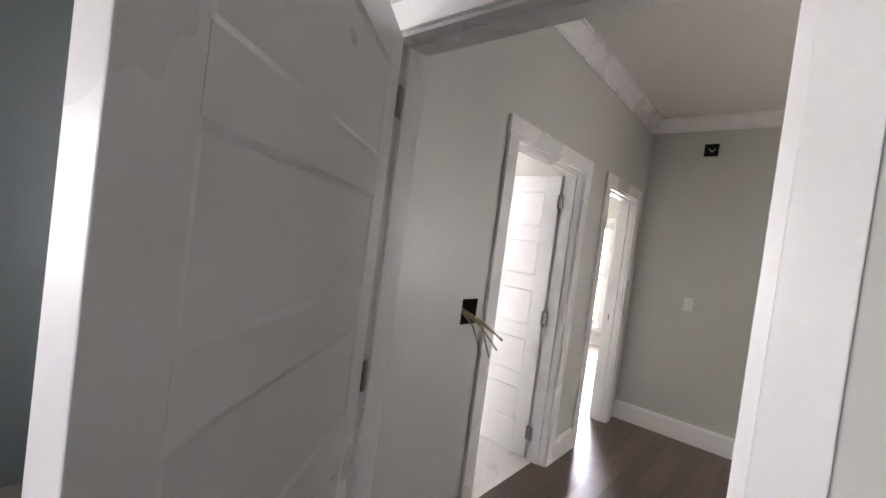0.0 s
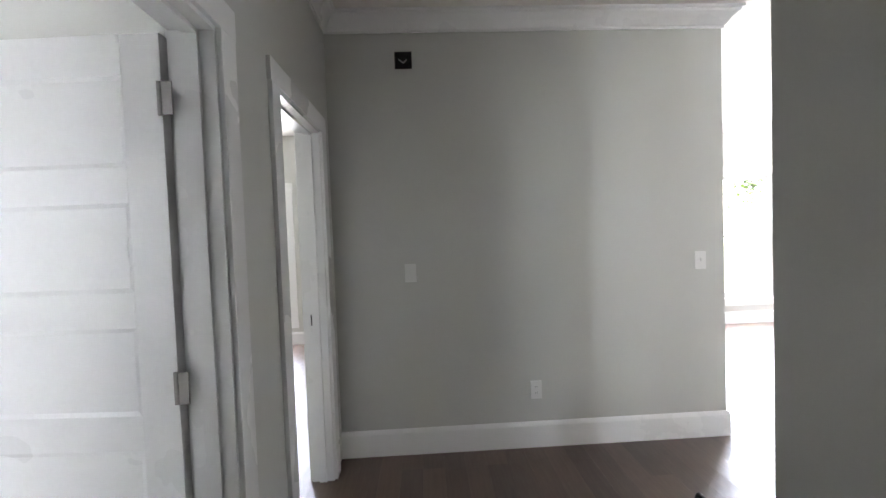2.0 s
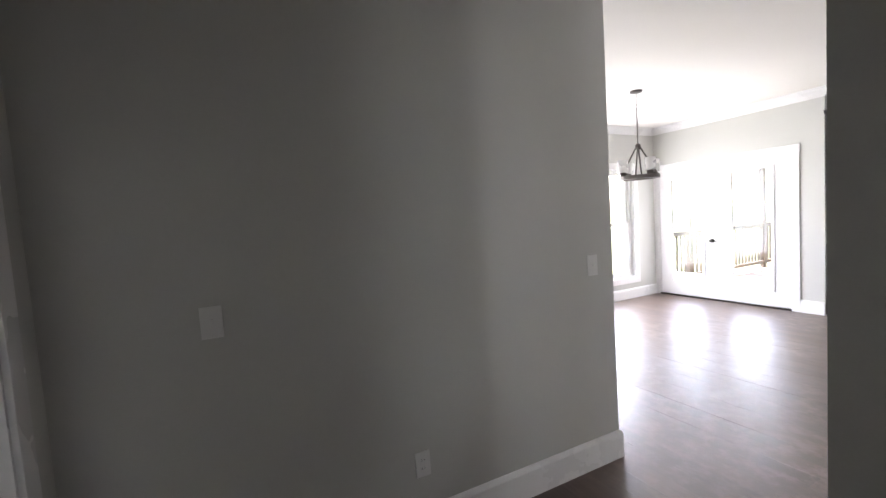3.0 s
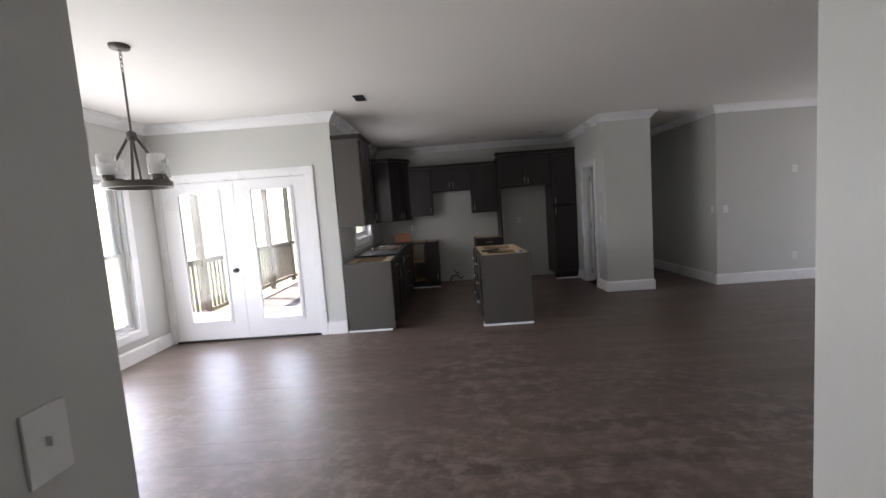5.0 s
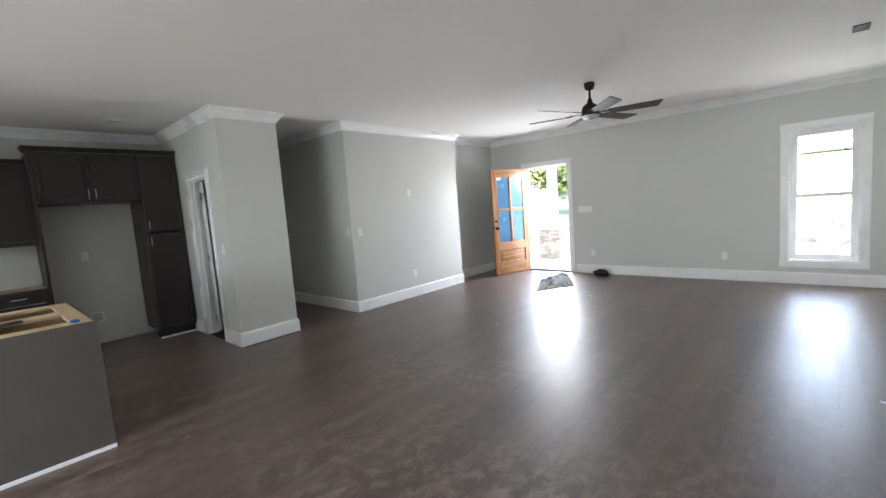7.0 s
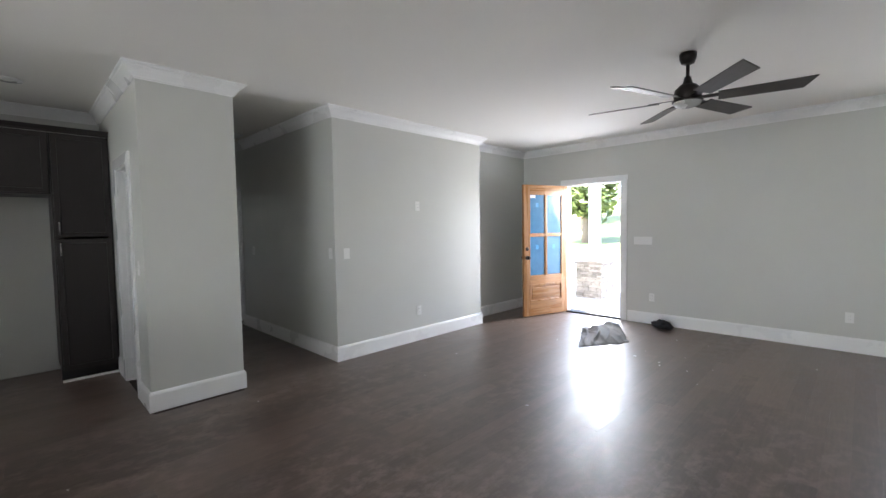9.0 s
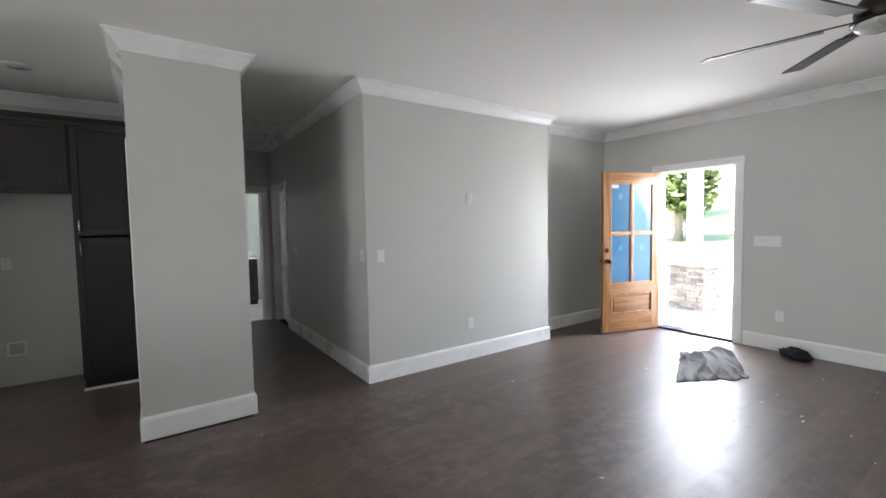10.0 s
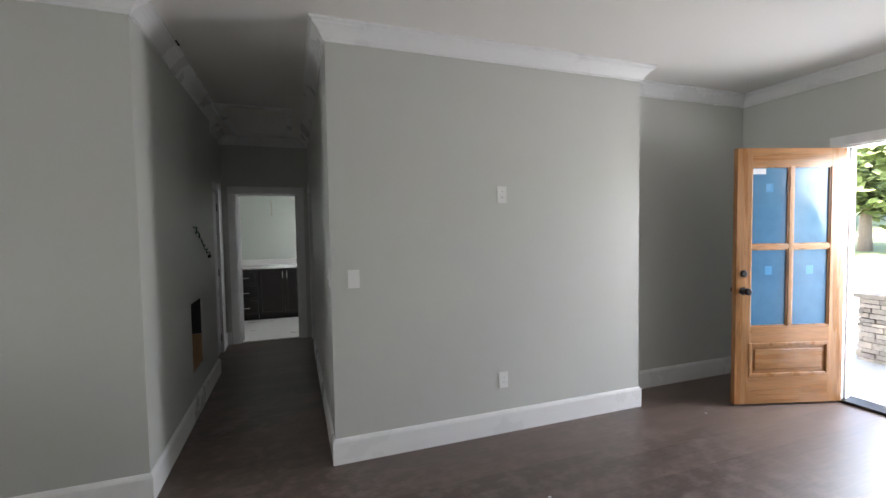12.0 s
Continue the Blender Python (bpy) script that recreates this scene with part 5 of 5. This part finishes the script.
me.materials.append(M_PLATE)
tagged(new("debris", me), "small pale chips scattered over the dark floor", "debris", "", "stuff")

# mitre saw left standing by the wall
ms = thing("mitre_saw", "silver and blue mitre saw standing on the hall floor", "mitre saw", pose(-3.364, -6.945, 0.0, 0, 0, 90))
part("base", boxes((-0.2, 0.2, -0.2, 0.16, 0.012, 0.07), bevel=0.012), M_STEEL, ms, "cast aluminium base")
for x in (-0.17, 0.17):
    for y in (-0.17, 0.13):
        part("foot", lathe(bmesh.new(), [(0.02, 0.0), (0.022, 0.008), (0.018, 0.014)], 10, (x, y, 0)), M_TOOLBLACK, ms)
part("turntable", lathe(bmesh.new(), [(0.155, 0.07), (0.16, 0.075), (0.16, 0.088), (0.15, 0.092)], 28), M_STEEL, ms)
part("fence", boxes((-0.24, -0.02, 0.06, 0.08, 0.092, 0.165), (0.02, 0.24, 0.06, 0.08, 0.092, 0.165), bevel=0.004), M_STEEL, ms)
part("arm", boxes((-0.035, 0.035, 0.085, 0.15, 0.07, 0.44), (-0.03, 0.03, 0.0, 0.10, 0.40, 0.46), bevel=0.012), M_TOOLBLACK, ms)
part("blade_guard", tube(bmesh.new(), [(-0.06, -0.03, 0.33), (-0.06, -0.02, 0.33), (-0.06, 0.02, 0.33), (-0.06, 0.03, 0.33)], [0.12, 0.135, 0.135, 0.12], 32), M_STEEL, ms, "bright blade guard")
part("blade", tube(bmesh.new(), [(-0.06, -0.002, 0.29), (-0.06, 0.002, 0.29)], 0.128, 40), M_NICKEL, ms)
part("motor", tube(bmesh.new(), [(0.03, 0, 0.44), (0.05, 0, 0.43), (0.15, 0.0, 0.385), (0.17, 0, 0.375)], [0.045, 0.058, 0.058, 0.04], 18), M_TOOLBLUE, ms, "blue motor housing")
part("motor_cap", tube(bmesh.new(), [(0.16, -0.01, 0.385), (0.19, -0.01, 0.37)], [0.05, 0.03], 16), M_STEEL, ms)
part("handle", tube(bmesh.new(), [(0.10, -0.05, 0.40), (0.2, -0.06, 0.37), (0.27, -0.06, 0.31), (0.27, -0.06, 0.23), (0.2, -0.05, 0.2)], [0.018, 0.02, 0.02, 0.018, 0.014], 12), M_TOOLBLACK, ms, "black grip")
bm = bmesh.new()
n = 50
rings = []
for y, k in ((-0.022, 0.9), (-0.018, 1.0), (0.012, 1.0), (0.018, 0.9)):
    rings.append([bm.verts.new((k * (0.036 + 0.012 * math.cos(5 * a)) * math.sin(a), y, 0.522 + k * (0.036 + 0.012 * math.cos(5 * a)) * math.cos(a))) for a in [q * 2 * math.pi / n for q in range(n)]])
for q, w in zip(rings, rings[1:]):
    for k in range(n):
        bm.faces.new((q[k], q[(k + 1) % n], w[(k + 1) % n], w[k])).smooth = True
bm.faces.new(rings[0])
bm.faces.new(rings[-1][::-1])
part("clamp_knob", bm, M_TOOLBLACK, ms, "black star-shaped knob")
part("knob_stem", tube(bmesh.new(), [(0, 0, 0.45), (0, 0, 0.49)], 0.012, 10), M_STEEL, ms)
part("bail", tube(bmesh.new(), [(-0.015, -0.03, 0.475), (-0.10, -0.035, 0.485), (-0.125, -0.035, 0.46), (-0.16, -0.03, 0.34), (-0.20, -0.02, 0.24)], 0.006, 8), M_STEEL, ms, "bright wire bail")
part("cord", tube(bmesh.new(), [(0.1, 0.14, 0.05), (0.22, 0.17, 0.012), (0.3, 0.05, 0.008), (0.29, -0.12, 0.008), (0.33, -0.3, 0.008)], 0.005, 8), M_TOOLBLACK, ms)

# ---- outside ----
def ground_z(x):
    if x < -12:
        return -0.55
    if x < -7:
        return -0.55 + (x + 12) / 5 * 0.2
    if x < 10.5:
        return -0.35 + min(1.0, max(0.0, (x - 4) / 4)) * 0.12
    if x < 24:
        t = (x - 10.5) / 13.5
        return -0.23 + 1.08 * t * t * (3 - 2 * t)
    if x < 31:
        return 0.85
    return 0.85 + min(1.0, (x - 31) / 40) * 6.2


def sheet(name, xs, y0, y1, lift, material, label, category):
    bm = bmesh.new()
    ys = [y0 + (y1 - y0) * k / 6 for k in range(7)]
    rows = [[bm.verts.new((x, y, ground_z(x) + lift)) for y in ys] for x in xs]
    for q, w in zip(rows, rows[1:]):
        for k in range(6):
            f = bm.faces.new((q[k], w[k], w[k + 1], q[k + 1]))
            f.smooth = True
    return solid(name, bm, material, label, category, "structure")


sheet("ground", [-400, -60, -20, -12, -10, -7, 4, 5, 6, 7, 8, 9, 10.5] + [10.5 + 1.35 * k for k in range(1, 11)] + [27, 31, 36, 42, 50, 60, 71, 120, 400], -400, 400, 0.0, M_GRASS, "rough green lawn rising to the street", "ground")
sheet("driveway", [6.2, 7, 8, 9, 10.5, 11.8, 13.2, 14.5], -16, 9, 0.012, M_CONC, "pale concrete drive in front of the house", "driveway")
sheet("street", [24.2, 26, 28, 30.8], -200, 200, 0.012, M_CONC, "pale street beyond the lawn", "road")
solid("porch_slab", boxes((4.158, 6.4, -4.2, 1.8, -0.5, -0.02), bevel=0.01), M_CONC, "pale concrete porch slab at front door", "porch", "structure")
solid("porch_roof", boxes((4.158, 6.5, -4.4, 2.0, 2.62, 2.75)), M_TRIM, "white porch ceiling over the slab", "roof", "structure")


def stone_column(x, y, label):
    c = thing("porch_column", label, "column", pose(x, y, -0.02))
    part("core", boxes((-0.24, 0.24, -0.24, 0.24, 0, 0.68)), M_MORTAR, c)
    part("cap", boxes((-0.31, 0.31, -0.31, 0.31, 0.68, 0.73), bevel=0.01), M_STONE, c, "flat stone cap")
    part("post", boxes((-0.09, 0.09, -0.09, 0.09, 0.73, 2.63), bevel=0.004), M_TRIM, c, "white square post")
    part("post_base", boxes((-0.11, 0.11, -0.11, 0.11, 0.73, 0.87), bevel=0.006), M_TRIM, c)
    rng = random.Random(3)
    for side in range(4):
        z = 0.0
        while z < 0.66:
            h = min(rng.uniform(0.03, 0.075), 0.68 - z)
            s = -0.27
            while s < 0.26:
                w = min(rng.uniform(0.09, 0.22), 0.28 - s)
                dp = rng.uniform(0.02, 0.055)
                part("stone", boxes((s, s + w - 0.006, -0.24 - dp, -0.235, z, z + h - 0.006), bevel=0.004), M_STONE, c, "", pose(0, 0, 0, 0, 0, 90 * side))
                s += w
            z += h
    return c


stone_column(5.92, -0.12, "white porch post on a ledge-stone base beside the door")
stone_column(5.92, -3.95, "white porch post on a ledge-stone base by the window")

# deck behind the glazed doors
dk = thing("deck", "timber deck behind the glazed doors", "deck", kind="structure")
part("frame", boxes((-8.45, -5.70, -1.16, 4.4, -0.3, -0.10)), M_RAIL, dk)
bme = mesh_of("deck_board", boxes((-2.75 / 2, 2.75 / 2, -0.067, 0.067, -0.03, 0.0), bevel=0.003), M_DECK)
y = -1.08
while y < 4.38:
    o = new("deck_board", bme)
    o.parent = dk
    o.matrix_basis = pose(-7.075, y, -0.07)
    y += 0.14
rl = thing("deck_railing", "timber deck railing with posts and balusters", "railing")
for y in (-1.0, 0.35, 1.7, 3.05, 4.32):
    part("post", boxes((-8.36, -8.26, y - 0.05, y + 0.05, -0.07, 2.45), bevel=0.004), M_RAIL, rl)
for z0, z1 in ((0.86, 0.95), (0.02, 0.09)):
    part("rail", boxes((-8.34, -8.28, -1.05, 4.37, z0, z1), bevel=0.004), M_RAIL, rl)
part("beam", boxes((-8.37, -8.25, -1.1, 4.42, 2.45, 2.65), bevel=0.004), M_RAIL, rl)
y = -0.9
while y < 4.25:
    part("baluster", boxes((-8.33, -8.295, y - 0.018, y + 0.018, 0.09, 0.86)), M_RAIL, rl)
    y += 0.125
for x in (-7.2, -5.9):
    part("post", boxes((x - 0.05, x + 0.05, 4.28, 4.38, -0.07, 2.45), bevel=0.004), M_RAIL, rl)
for z0, z1 in ((0.86, 0.95), (0.02, 0.09)):
    part("rail", boxes((-8.25, -5.75, 4.30, 4.36, z0, z1), bevel=0.004), M_RAIL, rl)
x = -8.15
while x < -5.8:
    part("baluster", boxes((x - 0.018, x + 0.018, 4.31, 4.345, 0.09, 0.86)), M_RAIL, rl)
    x += 0.125


def tree(x, y, hgt, rad, seed, label):
    rng = random.Random(seed)
    t = thing("tree", label, "tree", pose(x, y, ground_z(x) - 0.05))
    bm = bmesh.new()
    tube(bm, [(0, 0, 0), (0.1, 0.05, hgt * 0.3), (0.05, -0.1, hgt * 0.6), (0.1, 0.0, hgt * 0.9)], [0.22, 0.17, 0.11, 0.03], 10)
    tips = []
    for k in range(9):
        a, z = rng.uniform(0, 6.28), hgt * rng.uniform(0.3, 0.75)
        e = Vector((math.cos(a) * rad * 0.7, math.sin(a) * rad * 0.7, z + hgt * 0.18))
        tube(bm, [(0.05, 0, z), e * 0.5 + Vector((0, 0, z * 0.5)), e], [0.08, 0.05, 0.02], 7)
        tips.append(e)
    part("trunk", bm, M_BARK, t)
    vs, fs = [], []
    for k in range(3600):
        c = rng.choice(tips) if rng.random() < 0.75 else Vector((0, 0, hgt * rng.uniform(0.5, 1.0)))
        p = c + Vector((rng.gauss(0, rad * 0.28), rng.gauss(0, rad * 0.28), rng.gauss(0, hgt * 0.09)))
        s = rng.uniform(0.14, 0.28)
        a = Vector((rng.uniform(-1, 1), rng.uniform(-1, 1), rng.uniform(-0.6, 0.6))).normalized() * s
        b = a.cross(Vector((rng.uniform(-1, 1), rng.uniform(-1, 1), 1))).normalized() * s * 0.6
        i = len(vs)
        vs += [p - a, p + b, p + a, p - b]
        fs.append((i, i + 1, i + 2, i + 3))
    me = bpy.data.meshes.new("crown")
    me.from_pydata([tuple(v) for v in vs], [], fs)
    me.materials.append(M_LEAF)
    cr = new("crown", me)
    cr.parent = t
    return t


for i, (x, y, h, r) in enumerate(((34, 16, 8, 3.4), (38, 22, 9, 3.6), (36, 8, 9, 3.4), (56, -1, 8, 3.3), (60, -9, 9, 3.6), (57, -16, 8, 3.3), (66, 4, 10, 4), (68, -13, 10, 4), (44, 26, 10, 4), (40, -24, 9, 3.6), (19, 6.5, 4, 1.3),
                                  (-34, 8, 8, 3.0), (-36, 22, 9, 3.4), (-40, -6, 9, 3.4), (-38, -18, 9, 3.2))):
    tree(x, y, h, r, i, "leafy green tree beyond the yard")

car = thing("parked_truck", "white pickup truck parked on the drive", "truck", pose(11.45, -3.65, -0.22, 0, 0, 90))
bm = bmesh.new()
prof = [(-2.6, 0.42), (-2.6, 0.98), (-2.5, 1.05), (-0.75, 1.08), (-0.55, 1.72), (0.75, 1.74), (1.35, 1.15), (2.45, 1.05), (2.62, 0.9), (2.62, 0.42)]
l_v = [bm.verts.new((x, -0.92 if z < 1.2 else -0.74, z)) for x, z in prof]
r_v = [bm.verts.new((x, 0.92 if z < 1.2 else 0.74, z)) for x, z in prof]
bm.faces.new(l_v)
bm.faces.new(r_v[::-1])
for k in range(len(prof)):
    q = (k + 1) % len(prof)
    bm.faces.new((l_v[k], l_v[q], r_v[q], r_v[k]))
bmesh.ops.bevel(bm, geom=list(bm.edges), offset=0.05, segments=2, affect="EDGES")
part("body", bm, M_CAR, car)
for s in (-1, 1):
    part("side_window", boxes((-0.45, 0.95, min(s * 0.80, s * 0.88), max(s * 0.80, s * 0.88), 1.18, 1.58), bevel=0.02), M_CARGLASS, car, "dark side window")
    part("headlight", boxes((2.52, 2.64, min(s * 0.6, s * 0.88), max(s * 0.6, s * 0.88), 0.75, 0.92), bevel=0.02), M_STEEL, car)
    for x in (-1.65, 1.7):
        part("wheel_arch", tube(bmesh.new(), [(x, s * 0.80, 0.42), (x, s * 0.935, 0.42)], 0.47, 28), M_SLOT, car, "dark wheel arch")
        w = part("wheel", tube(bmesh.new(), [(x, s * 0.72, 0.39), (x, s * 0.93, 0.39), (x, s * 0.95, 0.39)], [0.39, 0.39, 0.36], 28), M_TYRE, car)
        part("rim", tube(bmesh.new(), [(x, s * 0.93, 0.39), (x, s * 0.962, 0.39)], 0.25, 24), M_STEEL, w)
        for k in range(5):
            a = k * 2 * math.pi / 5
            part("spoke_gap", tube(bmesh.new(), [(x + 0.15 * math.cos(a), s * 0.955, 0.39 + 0.15 * math.sin(a)), (x + 0.15 * math.cos(a), s * 0.966, 0.39 + 0.15 * math.sin(a))], 0.045, 8), M_SLOT, w)

pc = thing("parked_car", "silver car parked on the grassy slope", "car", pose(50, -5.5, ground_z(50), 0, 0, 90))
bm = bmesh.new()
prof = [(-2.1, 0.3), (-2.1, 0.85), (-1.5, 0.95), (-0.9, 1.4), (0.5, 1.42), (1.2, 0.95), (2.05, 0.8), (2.1, 0.3)]
sides = [[bm.verts.new((x, s * (0.85 if z < 1.2 else 0.66), z)) for x, z in prof] for s in (-1, 1)]
bm.faces.new(sides[0])
bm.faces.new(sides[1][::-1])
for k in range(len(prof)):
    q = (k + 1) % len(prof)
    bm.faces.new((sides[0][k], sides[0][q], sides[1][q], sides[1][k]))
part("body", bm, M_STEEL, pc)
for s in (-1, 1):
    part("side_window", boxes((-0.85, 0.6, min(s * 0.72, s * 0.8), max(s * 0.72, s * 0.8), 0.98, 1.3), bevel=0.02), M_CARGLASS, pc)
    for x in (-1.35, 1.35):
        part("wheel", tube(bmesh.new(), [(x, s * 0.68, 0.31), (x, s * 0.88, 0.31)], 0.31, 16), M_TYRE, pc)
ub = thing("utility_box", "white utility box beyond the street", "utility box", pose(33, -6.4, ground_z(33)))
part("body", boxes((-0.4, 0.4, -0.45, 0.45, 0, 0.82), bevel=0.02), M_CAR, ub)
part("lid", boxes((-0.43, 0.43, -0.48, 0.48, 0.82, 0.88), bevel=0.015), M_CAR, ub)

fn = thing("far_fence", "low red brick wall beyond the drive", "wall", pose(32.0, 17.3, 0.8))
part("body", boxes((-0.15, 0.15, -4, 4, 0, 1.5)), M_BRICK, fn)
part("coping", boxes((-0.2, 0.2, -4.05, 4.05, 1.5, 1.58), bevel=0.01), M_CONC, fn)
solid("recycling_bin", lathe(bmesh.new(), [(0.22, 0), (0.24, 0.1), (0.3, 0.95), (0.32, 0.97), (0.3, 1.05), (0.05, 1.08)], 8), M_BLUETARP, "blue wheeled bin at the street", "bin", m=pose(23.6, 11.8, 0.82) @ Matrix.Diagonal((0.62, 0.62, 0.62, 1)))

# ---- floor boards, the last and most numerous pieces ----
def inside(x, y):
    c = False
    for (x0, y0), (x1, y1) in zip(LOOP, LOOP[1:] + LOOP[:1]):
        if (y0 > y) != (y1 > y) and x < (x1 - x0) * (y - y0) / (y1 - y0) + x0:
            c = not c
    return c or (DX < x < -3.72 and -12.0 < y < SY - 0.12) or (D_TWO[0] < x < D_TWO[1] and SY - 0.12 <= y <= SY) or (D_ONE[0] < x < D_ONE[1] and SY - 0.08 <= y <= SY)


fl = thing("floor", "dark stained oak strip floor, dusty from building work", "floor", kind="structure")
rng = random.Random(8)
PW = 0.127
shared = {}
rest_v, rest_f = [], []
count = 0
y = -12.0
while y < 3.62:
    yc = y + PW / 2
    xs = [DX + 0.02 * k for k in range(int((EX - DX) / 0.02) + 2)]
    runs, start = [], None
    for x in xs:
        if inside(x, yc) and start is None:
            start = x
        elif not inside(x, yc) and start is not None:
            runs.append((start - 0.02, x))
            start = None
    if start is not None:
        runs.append((start - 0.02, xs[-1]))
    for a, b in runs:
        x = a
        first = True
        while x < b - 1e-3:
            ln = rng.choice((0.6, 0.9, 1.2, 1.5, 1.8, 2.1))
            if first:
                ln *= rng.choice((0.34, 0.67, 1.0))
                first = False
            if b - (x + ln) < 0.3:
                ln = b - x
            ln = round(ln, 2)
            near = -5.2 < yc < 0.1 and -4.4 < x < 3.4
            if near and count < 300:
                key = ln
                if key not in shared:
                    shared[key] = mesh_of("plank", boxes((0, ln - 0.0003, -PW / 2 + 0.00015, PW / 2 - 0.00015, -0.011, 0.0)), M_FLOOR)
                o = new("plank", shared[key])
                o.parent = fl
                o.matrix_basis = pose(x, yc, rng.uniform(-0.0003, 0.0003))
                count += 1
            else:
                i = len(rest_v)
                zt = rng.uniform(-0.0003, 0.0003)
                for px in (x, x + ln - 0.0003):
                    for py in (y + 0.00015, y + PW - 0.00015):
                        for pz in (-0.011, zt):
                            rest_v.append((px, py, pz))
                for q in ((0, 1, 3, 2), (4, 6, 7, 5), (0, 4, 5, 1), (2, 3, 7, 6), (1, 5, 7, 3)):
                    rest_f.append(tuple(i + k for k in q))
            x += ln
    y += PW
me = bpy.data.meshes.new("planks")
me.from_pydata(rest_v, [], rest_f)
me.materials.append(M_FLOOR)
ob_ = new("planks", me)
ob_.parent = fl
ob_["kind"] = "stuff"
